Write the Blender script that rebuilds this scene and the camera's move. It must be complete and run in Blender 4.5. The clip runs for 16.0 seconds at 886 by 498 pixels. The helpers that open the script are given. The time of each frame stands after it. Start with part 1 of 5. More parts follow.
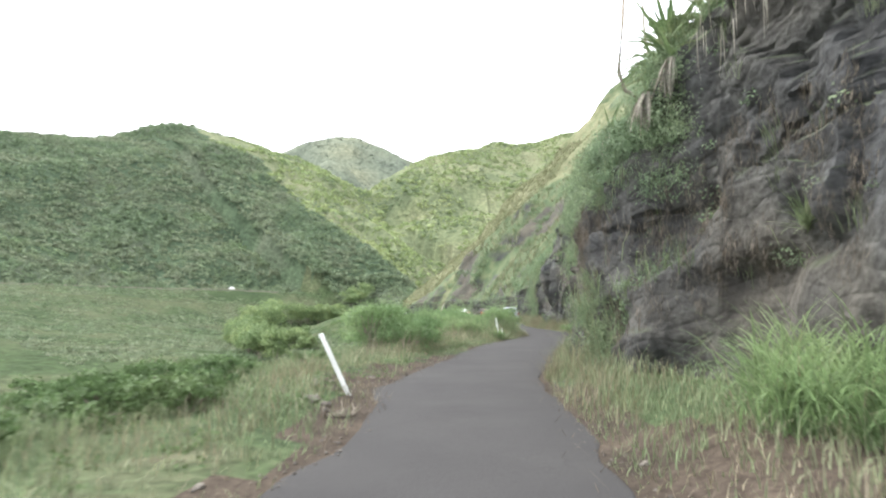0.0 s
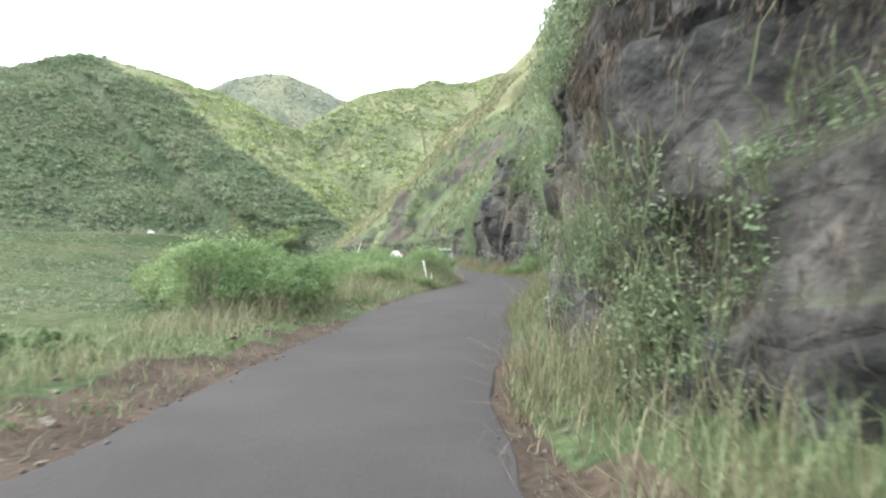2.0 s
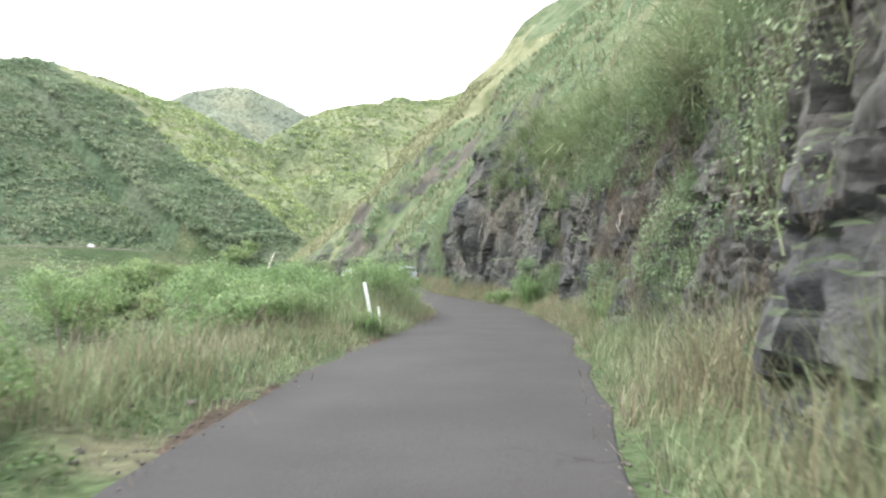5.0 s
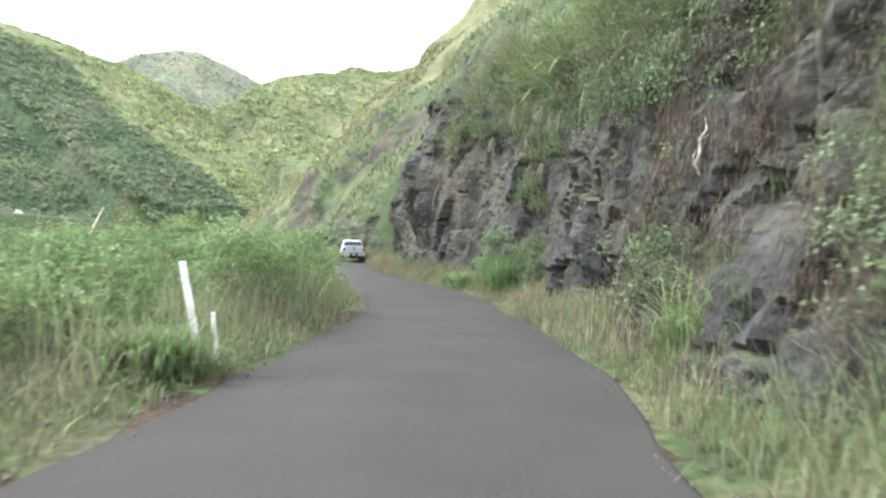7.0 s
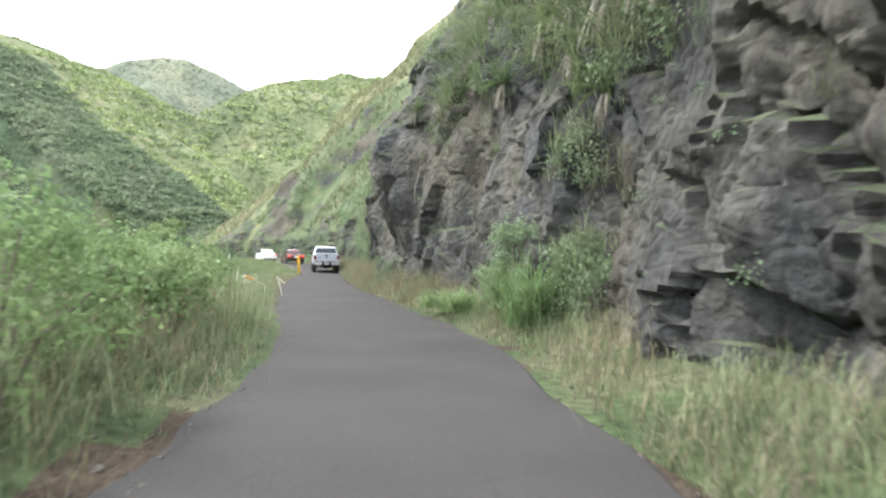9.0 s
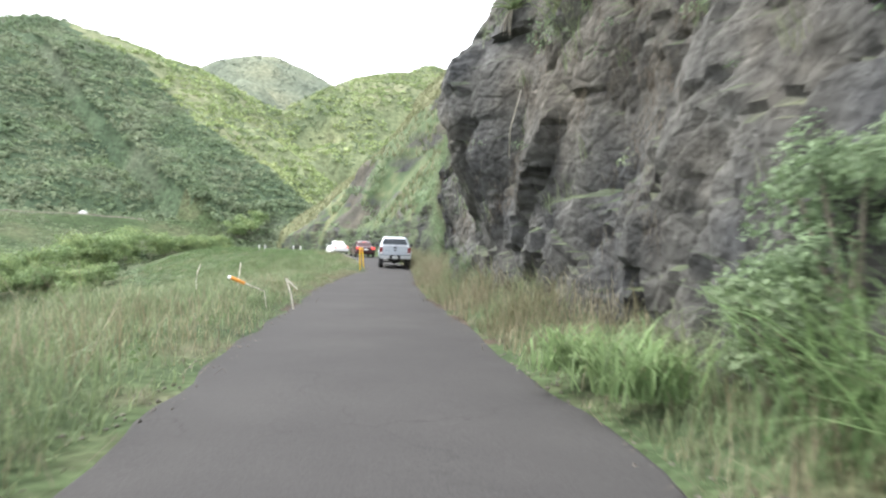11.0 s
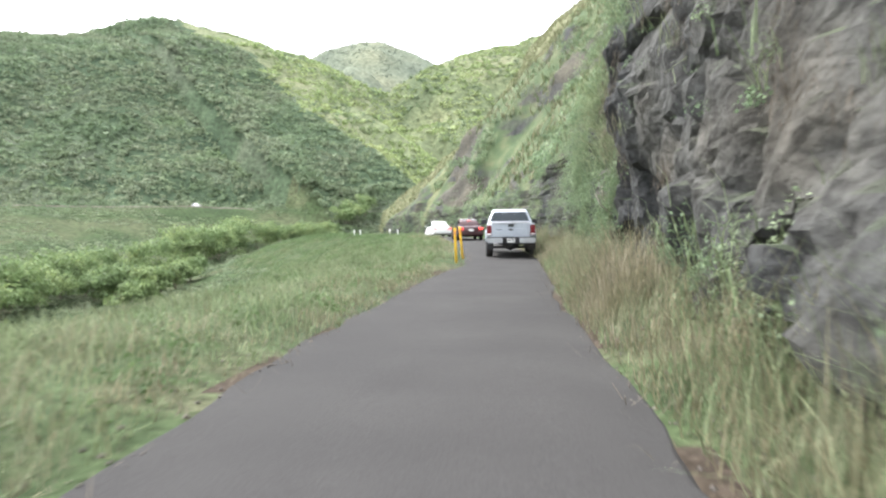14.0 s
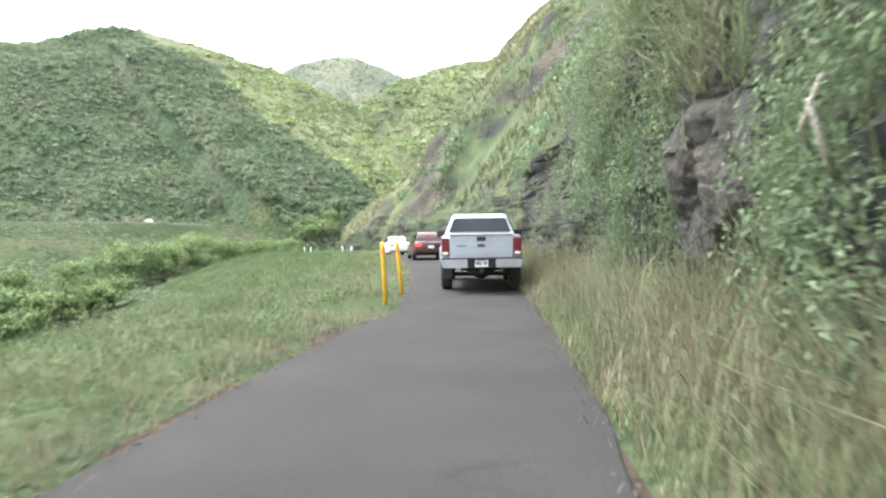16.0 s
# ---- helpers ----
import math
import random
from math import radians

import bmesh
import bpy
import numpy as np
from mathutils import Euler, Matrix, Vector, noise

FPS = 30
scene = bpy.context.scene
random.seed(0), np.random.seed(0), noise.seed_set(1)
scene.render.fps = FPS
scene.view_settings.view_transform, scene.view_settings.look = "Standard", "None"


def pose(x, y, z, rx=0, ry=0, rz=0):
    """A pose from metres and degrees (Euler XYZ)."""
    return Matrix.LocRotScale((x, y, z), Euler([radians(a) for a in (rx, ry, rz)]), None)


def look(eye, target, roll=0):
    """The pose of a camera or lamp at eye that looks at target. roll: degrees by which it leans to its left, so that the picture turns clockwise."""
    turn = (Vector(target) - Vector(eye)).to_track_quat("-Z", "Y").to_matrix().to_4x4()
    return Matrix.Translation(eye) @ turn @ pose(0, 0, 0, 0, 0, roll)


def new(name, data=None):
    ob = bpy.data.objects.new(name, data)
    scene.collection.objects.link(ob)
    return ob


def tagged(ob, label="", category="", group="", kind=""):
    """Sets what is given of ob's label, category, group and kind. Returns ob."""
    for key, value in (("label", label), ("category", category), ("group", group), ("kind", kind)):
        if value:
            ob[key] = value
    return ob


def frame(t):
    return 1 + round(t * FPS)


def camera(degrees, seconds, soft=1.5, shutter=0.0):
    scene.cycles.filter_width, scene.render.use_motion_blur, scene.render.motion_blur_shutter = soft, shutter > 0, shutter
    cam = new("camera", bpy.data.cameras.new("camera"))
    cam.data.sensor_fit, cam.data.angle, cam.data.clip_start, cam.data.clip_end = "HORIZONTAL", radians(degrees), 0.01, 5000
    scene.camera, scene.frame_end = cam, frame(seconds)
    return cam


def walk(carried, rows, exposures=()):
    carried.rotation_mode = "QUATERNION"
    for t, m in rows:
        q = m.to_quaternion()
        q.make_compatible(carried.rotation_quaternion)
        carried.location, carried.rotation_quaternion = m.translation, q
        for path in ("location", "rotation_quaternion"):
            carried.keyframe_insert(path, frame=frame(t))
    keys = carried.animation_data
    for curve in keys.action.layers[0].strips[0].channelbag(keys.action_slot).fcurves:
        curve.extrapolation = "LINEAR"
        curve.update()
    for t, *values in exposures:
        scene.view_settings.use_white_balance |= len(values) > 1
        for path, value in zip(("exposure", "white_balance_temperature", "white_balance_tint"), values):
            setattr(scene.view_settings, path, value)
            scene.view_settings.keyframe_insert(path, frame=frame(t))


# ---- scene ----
cam = camera(66, 16.0, soft=2.3, shutter=0.4)
PATH = [
    (0, pose(0.000, 0.000, 1.344, 95.417, -0.419, 2.749)),
    (0.5, pose(0.211, 2.143, 1.316, 94.687, -0.934, 1.591)),
    (1, pose(0.395, 4.299, 1.280, 91.943, 0.590, -0.049)),
    (1.5, pose(0.547, 6.488, 1.279, 91.210, -0.488, -1.494)),
    (2, pose(0.625, 8.657, 1.288, 90.649, 0.160, -2.535)),
    (2.5, pose(0.663, 10.800, 1.293, 90.324, 1.166, -2.172)),
    (3, pose(0.695, 12.913, 1.296, 92.311, -1.656, -3.712)),
    (3.5, pose(0.760, 14.985, 1.297, 93.220, -0.897, -4.573)),
    (4, pose(0.883, 17.013, 1.297, 93.330, -0.536, -5.009)),
    (4.5, pose(1.070, 18.998, 1.296, 92.922, -0.414, -5.271)),
    (5, pose(1.305, 20.945, 1.294, 92.276, -0.475, -5.612)),
    (5.5, pose(1.586, 22.856, 1.290, 91.672, -0.748, -6.284)),
    (6, pose(1.900, 24.736, 1.293, 91.390, -1.048, -7.539)),
    (6.5, pose(2.252, 26.705, 1.291, 90.785, -1.226, -8.629)),
    (7, pose(2.612, 28.800, 1.302, 90.320, -1.521, -9.339)),
    (7.5, pose(2.992, 30.987, 1.307, 90.445, -0.650, -9.971)),
    (8, pose(3.409, 33.176, 1.304, 90.833, -1.177, -10.329)),
    (8.5, pose(3.832, 35.387, 1.301, 90.917, -2.121, -10.539)),
    (9, pose(4.238, 37.629, 1.300, 91.013, -1.187, -10.086)),
    (9.5, pose(4.603, 39.905, 1.298, 91.060, -0.781, -9.040)),
    (10, pose(4.912, 42.213, 1.296, 91.003, -0.722, -7.474)),
    (10.5, pose(5.147, 44.553, 1.293, 90.782, -0.984, -5.459)),
    (11, pose(5.291, 46.922, 1.289, 90.340, -1.683, -3.069)),
    (11.5, pose(5.334, 49.317, 1.284, 89.619, -1.706, -0.374)),
    (12, pose(5.305, 51.765, 1.281, 89.168, -0.475, 2.160)),
    (12.5, pose(5.227, 54.270, 1.298, 88.913, 0.293, 4.384)),
    (13, pose(5.133, 56.819, 1.311, 88.722, 0.786, 5.977)),
    (13.5, pose(5.031, 59.359, 1.312, 88.752, 1.244, 6.637)),
    (14, pose(4.946, 61.937, 1.305, 88.571, 0.711, 6.425)),
    (14.5, pose(4.881, 64.552, 1.299, 89.075, 0.857, 5.762)),
    (15, pose(4.844, 67.209, 1.294, 89.272, 1.001, 5.311)),
    (15.5, pose(4.846, 69.920, 1.301, 89.574, 1.310, 4.919)),
    (16, pose(4.877, 72.667, 1.313, 89.944, 0.871, 4.205)),
]
walk(cam, PATH, [(0, 1.66), (1.5, 1.70), (3, 1.78), (7, 1.84), (11, 1.85), (14, 1.90), (16, 1.95)])

# ---- sky and light: thin bright overcast with a weak wide sun ----
SUN_EL, SUN_AZ = 52, -60          # degrees; azimuth runs clockwise from straight ahead (+y)
world = bpy.data.worlds.new("sky")
scene.world = world
world.use_nodes = True
wn, wl = world.node_tree.nodes, world.node_tree.links
wn.clear()
w_out = wn.new("ShaderNodeOutputWorld")
w_bg = wn.new("ShaderNodeBackground")
w_sky = wn.new("ShaderNodeTexSky")
w_sky.sky_type = "NISHITA"
w_sky.sun_disc = False
w_sky.sun_elevation, w_sky.sun_rotation = radians(SUN_EL), radians(SUN_AZ)
w_sky.air_density, w_sky.dust_density, w_sky.ozone_density = 1.0, 6.0, 1.0
w_hs = wn.new("ShaderNodeHueSaturation")
w_hs.inputs["Saturation"].default_value = 0.22
w_mix = wn.new("ShaderNodeMixRGB")
w_mix.inputs[0].default_value = 0.65
w_mix.inputs[2].default_value = (15.2, 15.9, 17.0, 1)
w_bg.inputs["Strength"].default_value = 0.105
wl.new(w_sky.outputs[0], w_hs.inputs["Color"])
wl.new(w_hs.outputs[0], w_mix.inputs[1])
wl.new(w_mix.outputs[0], w_bg.inputs["Color"])
wl.new(w_bg.outputs[0], w_out.inputs[0])
sun = new("sun", bpy.data.lights.new("sun", "SUN"))
sun.data.energy, sun.data.angle, sun.data.color = 2.3, radians(11), (1.0, 0.97, 0.91)
_se, _sa = radians(SUN_EL), radians(SUN_AZ)
sun.matrix_world = look((math.sin(_sa) * math.cos(_se) * 50, math.cos(_sa) * math.cos(_se) * 50, math.sin(_se) * 50), (0, 0, 0))


# ---- numbers: noise on arrays ----
def h01(ix, iy, iz, seed):
    n = (ix.astype(np.int64) * 374761393 + iy.astype(np.int64) * 668265263 + iz.astype(np.int64) * 2147483647 + seed * 974634777) & 0xFFFFFFFF
    n = ((n ^ (n >> 13)) * 1274126177) & 0xFFFFFFFF
    n = ((n ^ (n >> 16)) * 2246822519) & 0xFFFFFFFF
    return ((n ^ (n >> 15)) & 0xFFFFFF) / float(0xFFFFFF)


def vnoise(x, y, z=None, seed=0):
    """Smooth value noise, -1..1."""
    x, y = np.asarray(x, float), np.asarray(y, float)
    z = np.zeros_like(x) if z is None else np.asarray(z, float)
    ix, iy, iz = np.floor(x), np.floor(y), np.floor(z)
    fx, fy, fz = [a * a * (3 - 2 * a) for a in (x - ix, y - iy, z - iz)]
    total = 0
    for a in (0, 1):
        for b in (0, 1):
            for c in (0, 1):
                w = (fx if a else 1 - fx) * (fy if b else 1 - fy) * (fz if c else 1 - fz)
                total = total + w * h01(ix + a, iy + b, iz + c, seed)
    return total * 2 - 1


def fbm(x, y, z=None, octaves=4, seed=0):
    total, amp, s = 0, 1.0, 1.0
    for o in range(octaves):
        total = total + amp * vnoise(np.asarray(x) * s, np.asarray(y) * s, None if z is None else np.asarray(z) * s, seed + o * 17)
        amp, s = amp * 0.5, s * 2.03
    return total


def cells(x, y, z, seed=0):
    """Cell noise: distance to the nearest centre, to the second, the nearest cell's own number and its tilted plane."""
    ix, iy, iz = np.floor(x), np.floor(y), np.floor(z)
    d1, d2, own, tilt = np.full(x.shape, 9.0), np.full(x.shape, 9.0), np.zeros(x.shape), np.zeros(x.shape)
    for a in (-1, 0, 1):
        for b in (-1, 0, 1):
            for c in (-1, 0, 1):
                px, py, pz = ix + a, iy + b, iz + c
                ox, oy, oz = x - px - h01(px, py, pz, seed), y - py - h01(px, py, pz, seed + 1), z - pz - h01(px, py, pz, seed + 2)
                d = np.sqrt(ox * ox + oy * oy + oz * oz)
                near = d < d1
                d2 = np.where(near, d1, np.minimum(d2, d))
                own = np.where(near, h01(px, py, pz, seed + 3), own)
                tilt = np.where(near, oy * (h01(px, py, pz, seed + 4) - 0.5) + oz * (h01(px, py, pz, seed + 5) - 0.5), tilt)
                d1 = np.where(near, d, d1)
    return d1, d2, own, tilt


def smooth(a, b, v):
    u = np.clip((np.asarray(v, float) - a) / (b - a), 0, 1)
    return u * u * (3 - 2 * u)


# ---- meshes ----
def link_mesh(name, verts, faces, mats, index=None, soft=True):
    """An object from arrays: verts (n, 3), faces (m, 3 or 4)."""
    verts, faces = np.asarray(verts, np.float32), np.asarray(faces, np.int32)
    me = bpy.data.meshes.new(name)
    k = faces.shape[1]
    me.vertices.add(len(verts))
    me.vertices.foreach_set("co", verts.ravel())
    me.loops.add(faces.size)
    me.loops.foreach_set("vertex_index", faces.ravel())
    me.polygons.add(len(faces))
    me.polygons.foreach_set("loop_start", np.arange(0, faces.size, k, dtype=np.int32))
    me.polygons.foreach_set("loop_total", np.full(len(faces), k, np.int32))
    for m in mats if isinstance(mats, (list, tuple)) else [mats]:
        me.materials.append(m)
    if index is not None:
        me.polygons.foreach_set("material_index", np.asarray(index, np.int32))
    me.polygons.foreach_set("use_smooth", np.full(len(faces), soft))
    me.update()
    me.validate()
    return new(name, me)


def grid_faces(rows, cols):
    i = np.arange((rows - 1) * (cols - 1))
    a = (i // (cols - 1)) * cols + i % (cols - 1)
    return np.stack([a, a + 1, a + cols + 1, a + cols], 1)


# ---- materials ----
def material(name, colours, scale=1.0, rough=0.9, bump=0.3, bump_scale=None, metal=0.0, detail=6, spread=(0.3, 0.7), random_by=None, through_light=0.0, fine=0.5, sat=1.0, island=(0.7, 1.35), spec=None, tone=(1, 1, 1)):
    """Noise-mixed colours at two scales with a bump. random_by: 'object' or 'island' also shifts the value. tone: a tint over all colours."""
    colours = [tuple(a * t for a, t in zip(c, tone)) for c in colours]
    m = bpy.data.materials.new(name)
    m.use_nodes = True
    n, l = m.node_tree.nodes, m.node_tree.links
    b = n["Principled BSDF"]
    co = n.new("ShaderNodeNewGeometry")
    big = n.new("ShaderNodeTexNoise")
    big.inputs["Scale"].default_value, big.inputs["Detail"].default_value = scale, detail
    l.new(co.outputs["Position"], big.inputs["Vector"])
    ramp = n.new("ShaderNodeValToRGB")
    els = ramp.color_ramp.elements
    while len(els) < len(colours):
        els.new(0.5)
    for i, c in enumerate(colours):
        els[i].position = spread[0] + (spread[1] - spread[0]) * i / max(1, len(colours) - 1)
        els[i].color = (*c, 1)
    l.new(big.outputs[0], ramp.inputs[0])
    small = n.new("ShaderNodeTexNoise")
    small.inputs["Scale"].default_value, small.inputs["Detail"].default_value = bump_scale or scale * 12, 4
    l.new(co.outputs["Position"], small.inputs["Vector"])
    mul = n.new("ShaderNodeMapRange")
    mul.inputs[1].default_value, mul.inputs[2].default_value, mul.inputs[3].default_value, mul.inputs[4].default_value = 0.25, 0.75, 1 - fine, 1 + fine
    l.new(small.outputs[0], mul.inputs[0])
    hsv = n.new("ShaderNodeHueSaturation")
    l.new(ramp.outputs[0], hsv.inputs["Color"])
    hsv.inputs["Saturation"].default_value = sat
    if random_by:
        src = n.new("ShaderNodeObjectInfo").outputs["Random"] if random_by == "object" else co.outputs["Random Per Island"]
        rr = n.new("ShaderNodeMapRange")
        rr.inputs[3].default_value, rr.inputs[4].default_value = island
        l.new(src, rr.inputs[0])
        mm = n.new("ShaderNodeMath")
        mm.operation = "MULTIPLY"
        l.new(rr.outputs[0], mm.inputs[0])
        l.new(mul.outputs[0], mm.inputs[1])
        l.new(mm.outputs[0], hsv.inputs["Value"])
    else:
        l.new(mul.outputs[0], hsv.inputs["Value"])
    l.new(hsv.outputs[0], b.inputs["Base Color"])
    b.inputs["Roughness"].default_value, b.inputs["Metallic"].default_value = rough, metal
    b.inputs["Specular IOR Level"].default_value = (0.12 if through_light else 0.3) if spec is None else spec
    if bump:
        bp = n.new("ShaderNodeBump")
        bp.inputs["Strength"].default_value, bp.inputs["Distance"].default_value = min(1, bump), 0.5 / (bump_scale or scale * 12)
        l.new(small.outputs[0], bp.inputs["Height"])
        l.new(bp.outputs[0], b.inputs["Normal"])
    if through_light:
        tr = n.new("ShaderNodeBsdfTranslucent")
        l.new(hsv.outputs[0], tr.inputs[0])
        mx = n.new("ShaderNodeMixShader")
        mx.inputs[0].default_value = through_light
        l.new(b.outputs[0], mx.inputs[1])
        l.new(tr.outputs[0], mx.inputs[2])
        l.new(mx.outputs[0], n["Material Output"].inputs[0])
    return m


M_ASPHALT = material("asphalt", [(0.0375, 0.0365, 0.0368), (0.041, 0.0398, 0.0398), (0.045, 0.0436, 0.0432)], 0.45, 0.9, 0.6, 60, fine=0.25, detail=9, spec=0.04)
def cracked(m):
    """Fine wandering cracks and darker patches in a road surface."""
    n, l = m.node_tree.nodes, m.node_tree.links
    b = n["Principled BSDF"]
    src = b.inputs["Base Color"].links[0].from_socket
    geo = n.new("ShaderNodeNewGeometry")
    warp = n.new("ShaderNodeTexNoise")
    warp.inputs["Scale"].default_value, warp.inputs["Detail"].default_value = 1.3, 5
    l.new(geo.outputs["Position"], warp.inputs["Vector"])
    add = n.new("ShaderNodeVectorMath")
    add.operation = "MULTIPLY_ADD"
    add.inputs[1].default_value = (1.2, 1.2, 0)
    l.new(warp.outputs["Color"], add.inputs[0])
    l.new(geo.outputs["Position"], add.inputs[2])
    vor = n.new("ShaderNodeTexVoronoi")
    vor.feature = "DISTANCE_TO_EDGE"
    vor.inputs["Scale"].default_value = 0.55
    l.new(add.outputs[0], vor.inputs["Vector"])
    line = n.new("ShaderNodeMapRange")
    line.inputs[2].default_value, line.inputs[3].default_value, line.inputs[4].default_value = 0.010, 0.6, 1.0
    l.new(vor.outputs["Distance"], line.inputs[0])
    where = n.new("ShaderNodeTexNoise")
    where.inputs["Scale"].default_value = 0.22
    l.new(geo.outputs["Position"], where.inputs["Vector"])
    mask = n.new("ShaderNodeMapRange")
    mask.inputs[1].default_value, mask.inputs[2].default_value = 0.56, 0.68
    l.new(where.outputs[0], mask.inputs[0])
    keep = n.new("ShaderNodeMixRGB")
    keep.inputs[1].default_value = (1, 1, 1, 1)
    l.new(mask.outputs[0], keep.inputs[0])
    l.new(line.outputs[0], keep.inputs[2])
    patch = n.new("ShaderNodeTexNoise")
    patch.inputs["Scale"].default_value, patch.inputs["Detail"].default_value = 0.9, 8
    l.new(geo.outputs["Position"], patch.inputs["Vector"])
    pr = n.new("ShaderNodeMapRange")
    pr.inputs[1].default_value, pr.inputs[2].default_value, pr.inputs[3].default_value, pr.inputs[4].default_value = 0.3, 0.7, 0.96, 1.045
    l.new(patch.outputs[0], pr.inputs[0])
    m1 = n.new("ShaderNodeMixRGB")
    m1.blend_type = "MULTIPLY"
    m1.inputs[0].default_value = 1
    l.new(src, m1.inputs[1])
    l.new(keep.outputs[0], m1.inputs[2])
    m2 = n.new("ShaderNodeMixRGB")
    m2.blend_type = "MULTIPLY"
    m2.inputs[0].default_value = 1
    l.new(m1.outputs[0], m2.inputs[1])
    l.new(pr.outputs[0], m2.inputs[2])
    l.new(m2.outputs[0], b.inputs["Base Color"])
    return m


cracked(M_ASPHALT)
M_DIRT = material("dry_dirt", [(0.03864, 0.03404, 0.02392), (0.05704, 0.04876, 0.03404), (0.0828, 0.07084, 0.04784)], 1.2, 0.95, 0.8, 14, spec=0.03, tone=(0.8, 0.75, 0.86))
M_TURF = material("turf", [(0.032, 0.0514, 0.02427), (0.0505, 0.0728, 0.03283), (0.0842, 0.0857, 0.05091)], 0.6, 0.95, 0.8, 7, sat=1, spec=0.03, tone=(0.9, 0.86, 0.95))
M_FIELD = material("meadow", [(0.020, 0.032, 0.01427), (0.031, 0.046, 0.02062), (0.048, 0.056, 0.03013), (0.036, 0.056, 0.02379)], 0.05, 0.95, 1.0, 0.9, fine=0.55, spec=0.03, tone=(1.12, 1.1, 1.15))
# cloud shade is put into the scrub's colour, sunlight into the next slope's
M_SHADED_SCRUB = material("shaded_scrub_slope", [(0.02652, 0.046, 0.01675), (0.03672, 0.06, 0.02094), (0.051, 0.068, 0.02791)], 0.035, 0.95, 1.0, 0.6, spec=0.03, tone=(1.34, 1.15, 1.95))
# the blue-heavy tones of both hill slopes put haze into their colour
M_SUNLIT_SLOPE = material("sunlit_slope", [(0.05964, 0.08171, 0.03548), (0.08714, 0.11, 0.0449), (0.1192, 0.1334, 0.06139)], 0.03, 0.95, 1.0, 0.5, sat=0.95, spec=0.03, tone=(1.2, 1.1, 1.42))
# distance haze is put into the far peak's colour: paler and greyer
M_FAR = material("hazed_far_slope", [(0.06739, 0.09094, 0.06813), (0.08986, 0.1155, 0.0805), (0.1234, 0.1444, 0.09288)], 0.012, 0.95, 0.8, 0.25, sat=0.9, spec=0.03, tone=(1.12, 1.0, 1.02))


def cliff_material(name, low, high, greens):
    """Dark basalt on the steep faces, moss and turf where it lies back."""
    m = material(name, [(0.030, 0.0305, 0.032), (0.043, 0.0425, 0.042), (0.058, 0.055, 0.049), (0.068, 0.060, 0.049)], 0.3, 0.9, 0.7, 5.5, spread=(0.28, 0.67), spec=0.15, tone=(0.84, 0.87, 0.9))
    n, l = m.node_tree.nodes, m.node_tree.links
    b = n["Principled BSDF"]
    hsv = b.inputs["Base Color"].links[0].from_node
    geo = n.new("ShaderNodeNewGeometry")
    # cracks between angular blocks, and rain streaks down the face
    wide = n.new("ShaderNodeVectorMath")
    wide.operation = "MULTIPLY"
    wide.inputs[1].default_value = (1.0, 1.0, 1.5)
    l.new(geo.outputs["Position"], wide.inputs[0])
    vor = n.new("ShaderNodeTexVoronoi")
    vor.feature = "DISTANCE_TO_EDGE"
    vor.inputs["Scale"].default_value = 1.6
    l.new(wide.outputs[0], vor.inputs["Vector"])
    fine_v = n.new("ShaderNodeTexVoronoi")
    fine_v.inputs["Scale"].default_value = 6.0
    l.new(wide.outputs[0], fine_v.inputs["Vector"])
    edge = n.new("ShaderNodeMapRange")
    edge.inputs[2].default_value = 0.12
    l.new(vor.outputs["Distance"], edge.inputs[0])
    hsum = n.new("ShaderNodeMath")
    hsum.operation = "MULTIPLY_ADD"
    hsum.inputs[1].default_value = -0.8
    l.new(fine_v.outputs["Distance"], hsum.inputs[0])
    l.new(edge.outputs[0], hsum.inputs[2])
    bump2 = n.new("ShaderNodeBump")
    bump2.inputs["Strength"].default_value, bump2.inputs["Distance"].default_value = 0.4, 0.05
    l.new(hsum.outputs[0], bump2.inputs["Height"])
    l.new(b.inputs["Normal"].links[0].from_socket, bump2.inputs["Normal"])
    l.new(bump2.outputs[0], b.inputs["Normal"])
    grit = n.new("ShaderNodeTexNoise")
    grit.inputs["Scale"].default_value, grit.inputs["Detail"].default_value, grit.inputs["Roughness"].default_value = 9.0, 8, 0.7
    l.new(geo.outputs["Position"], grit.inputs["Vector"])
    bump3 = n.new("ShaderNodeBump")
    bump3.inputs["Strength"].default_value, bump3.inputs["Distance"].default_value = 0.6, 0.06
    l.new(grit.outputs[0], bump3.inputs["Height"])
    l.new(bump2.outputs[0], bump3.inputs["Normal"])
    l.new(bump3.outputs[0], b.inputs["Normal"])
    tall = n.new("ShaderNodeVectorMath")
    tall.operation = "MULTIPLY"
    tall.inputs[1].default_value = (1.2, 1.2, 0.12)
    l.new(geo.outputs["Position"], tall.inputs[0])
    streak = n.new("ShaderNodeTexNoise")
    streak.inputs["Scale"].default_value, streak.inputs["Detail"].default_value = 1.4, 5
    l.new(tall.outputs[0], streak.inputs["Vector"])
    sr = n.new("ShaderNodeMapRange")
    sr.inputs[1].default_value, sr.inputs[2].default_value, sr.inputs[3].default_value, sr.inputs[4].default_value = 0.35, 0.7, 0.7, 1.35
    l.new(streak.outputs[0], sr.inputs[0])
    stain = n.new("ShaderNodeHueSaturation")
    l.new(hsv.outputs[0], stain.inputs["Color"])
    l.new(sr.outputs[0], stain.inputs["Value"])
    hsv = stain
    sep = n.new("ShaderNodeSeparateXYZ")
    l.new(geo.outputs["True Normal"], sep.inputs[0])
    patch = n.new("ShaderNodeTexNoise")
    patch.inputs["Scale"].default_value, patch.inputs["Detail"].default_value = 0.22, 7
    l.new(geo.outputs["Position"], patch.inputs["Vector"])
    add = n.new("ShaderNodeMath")
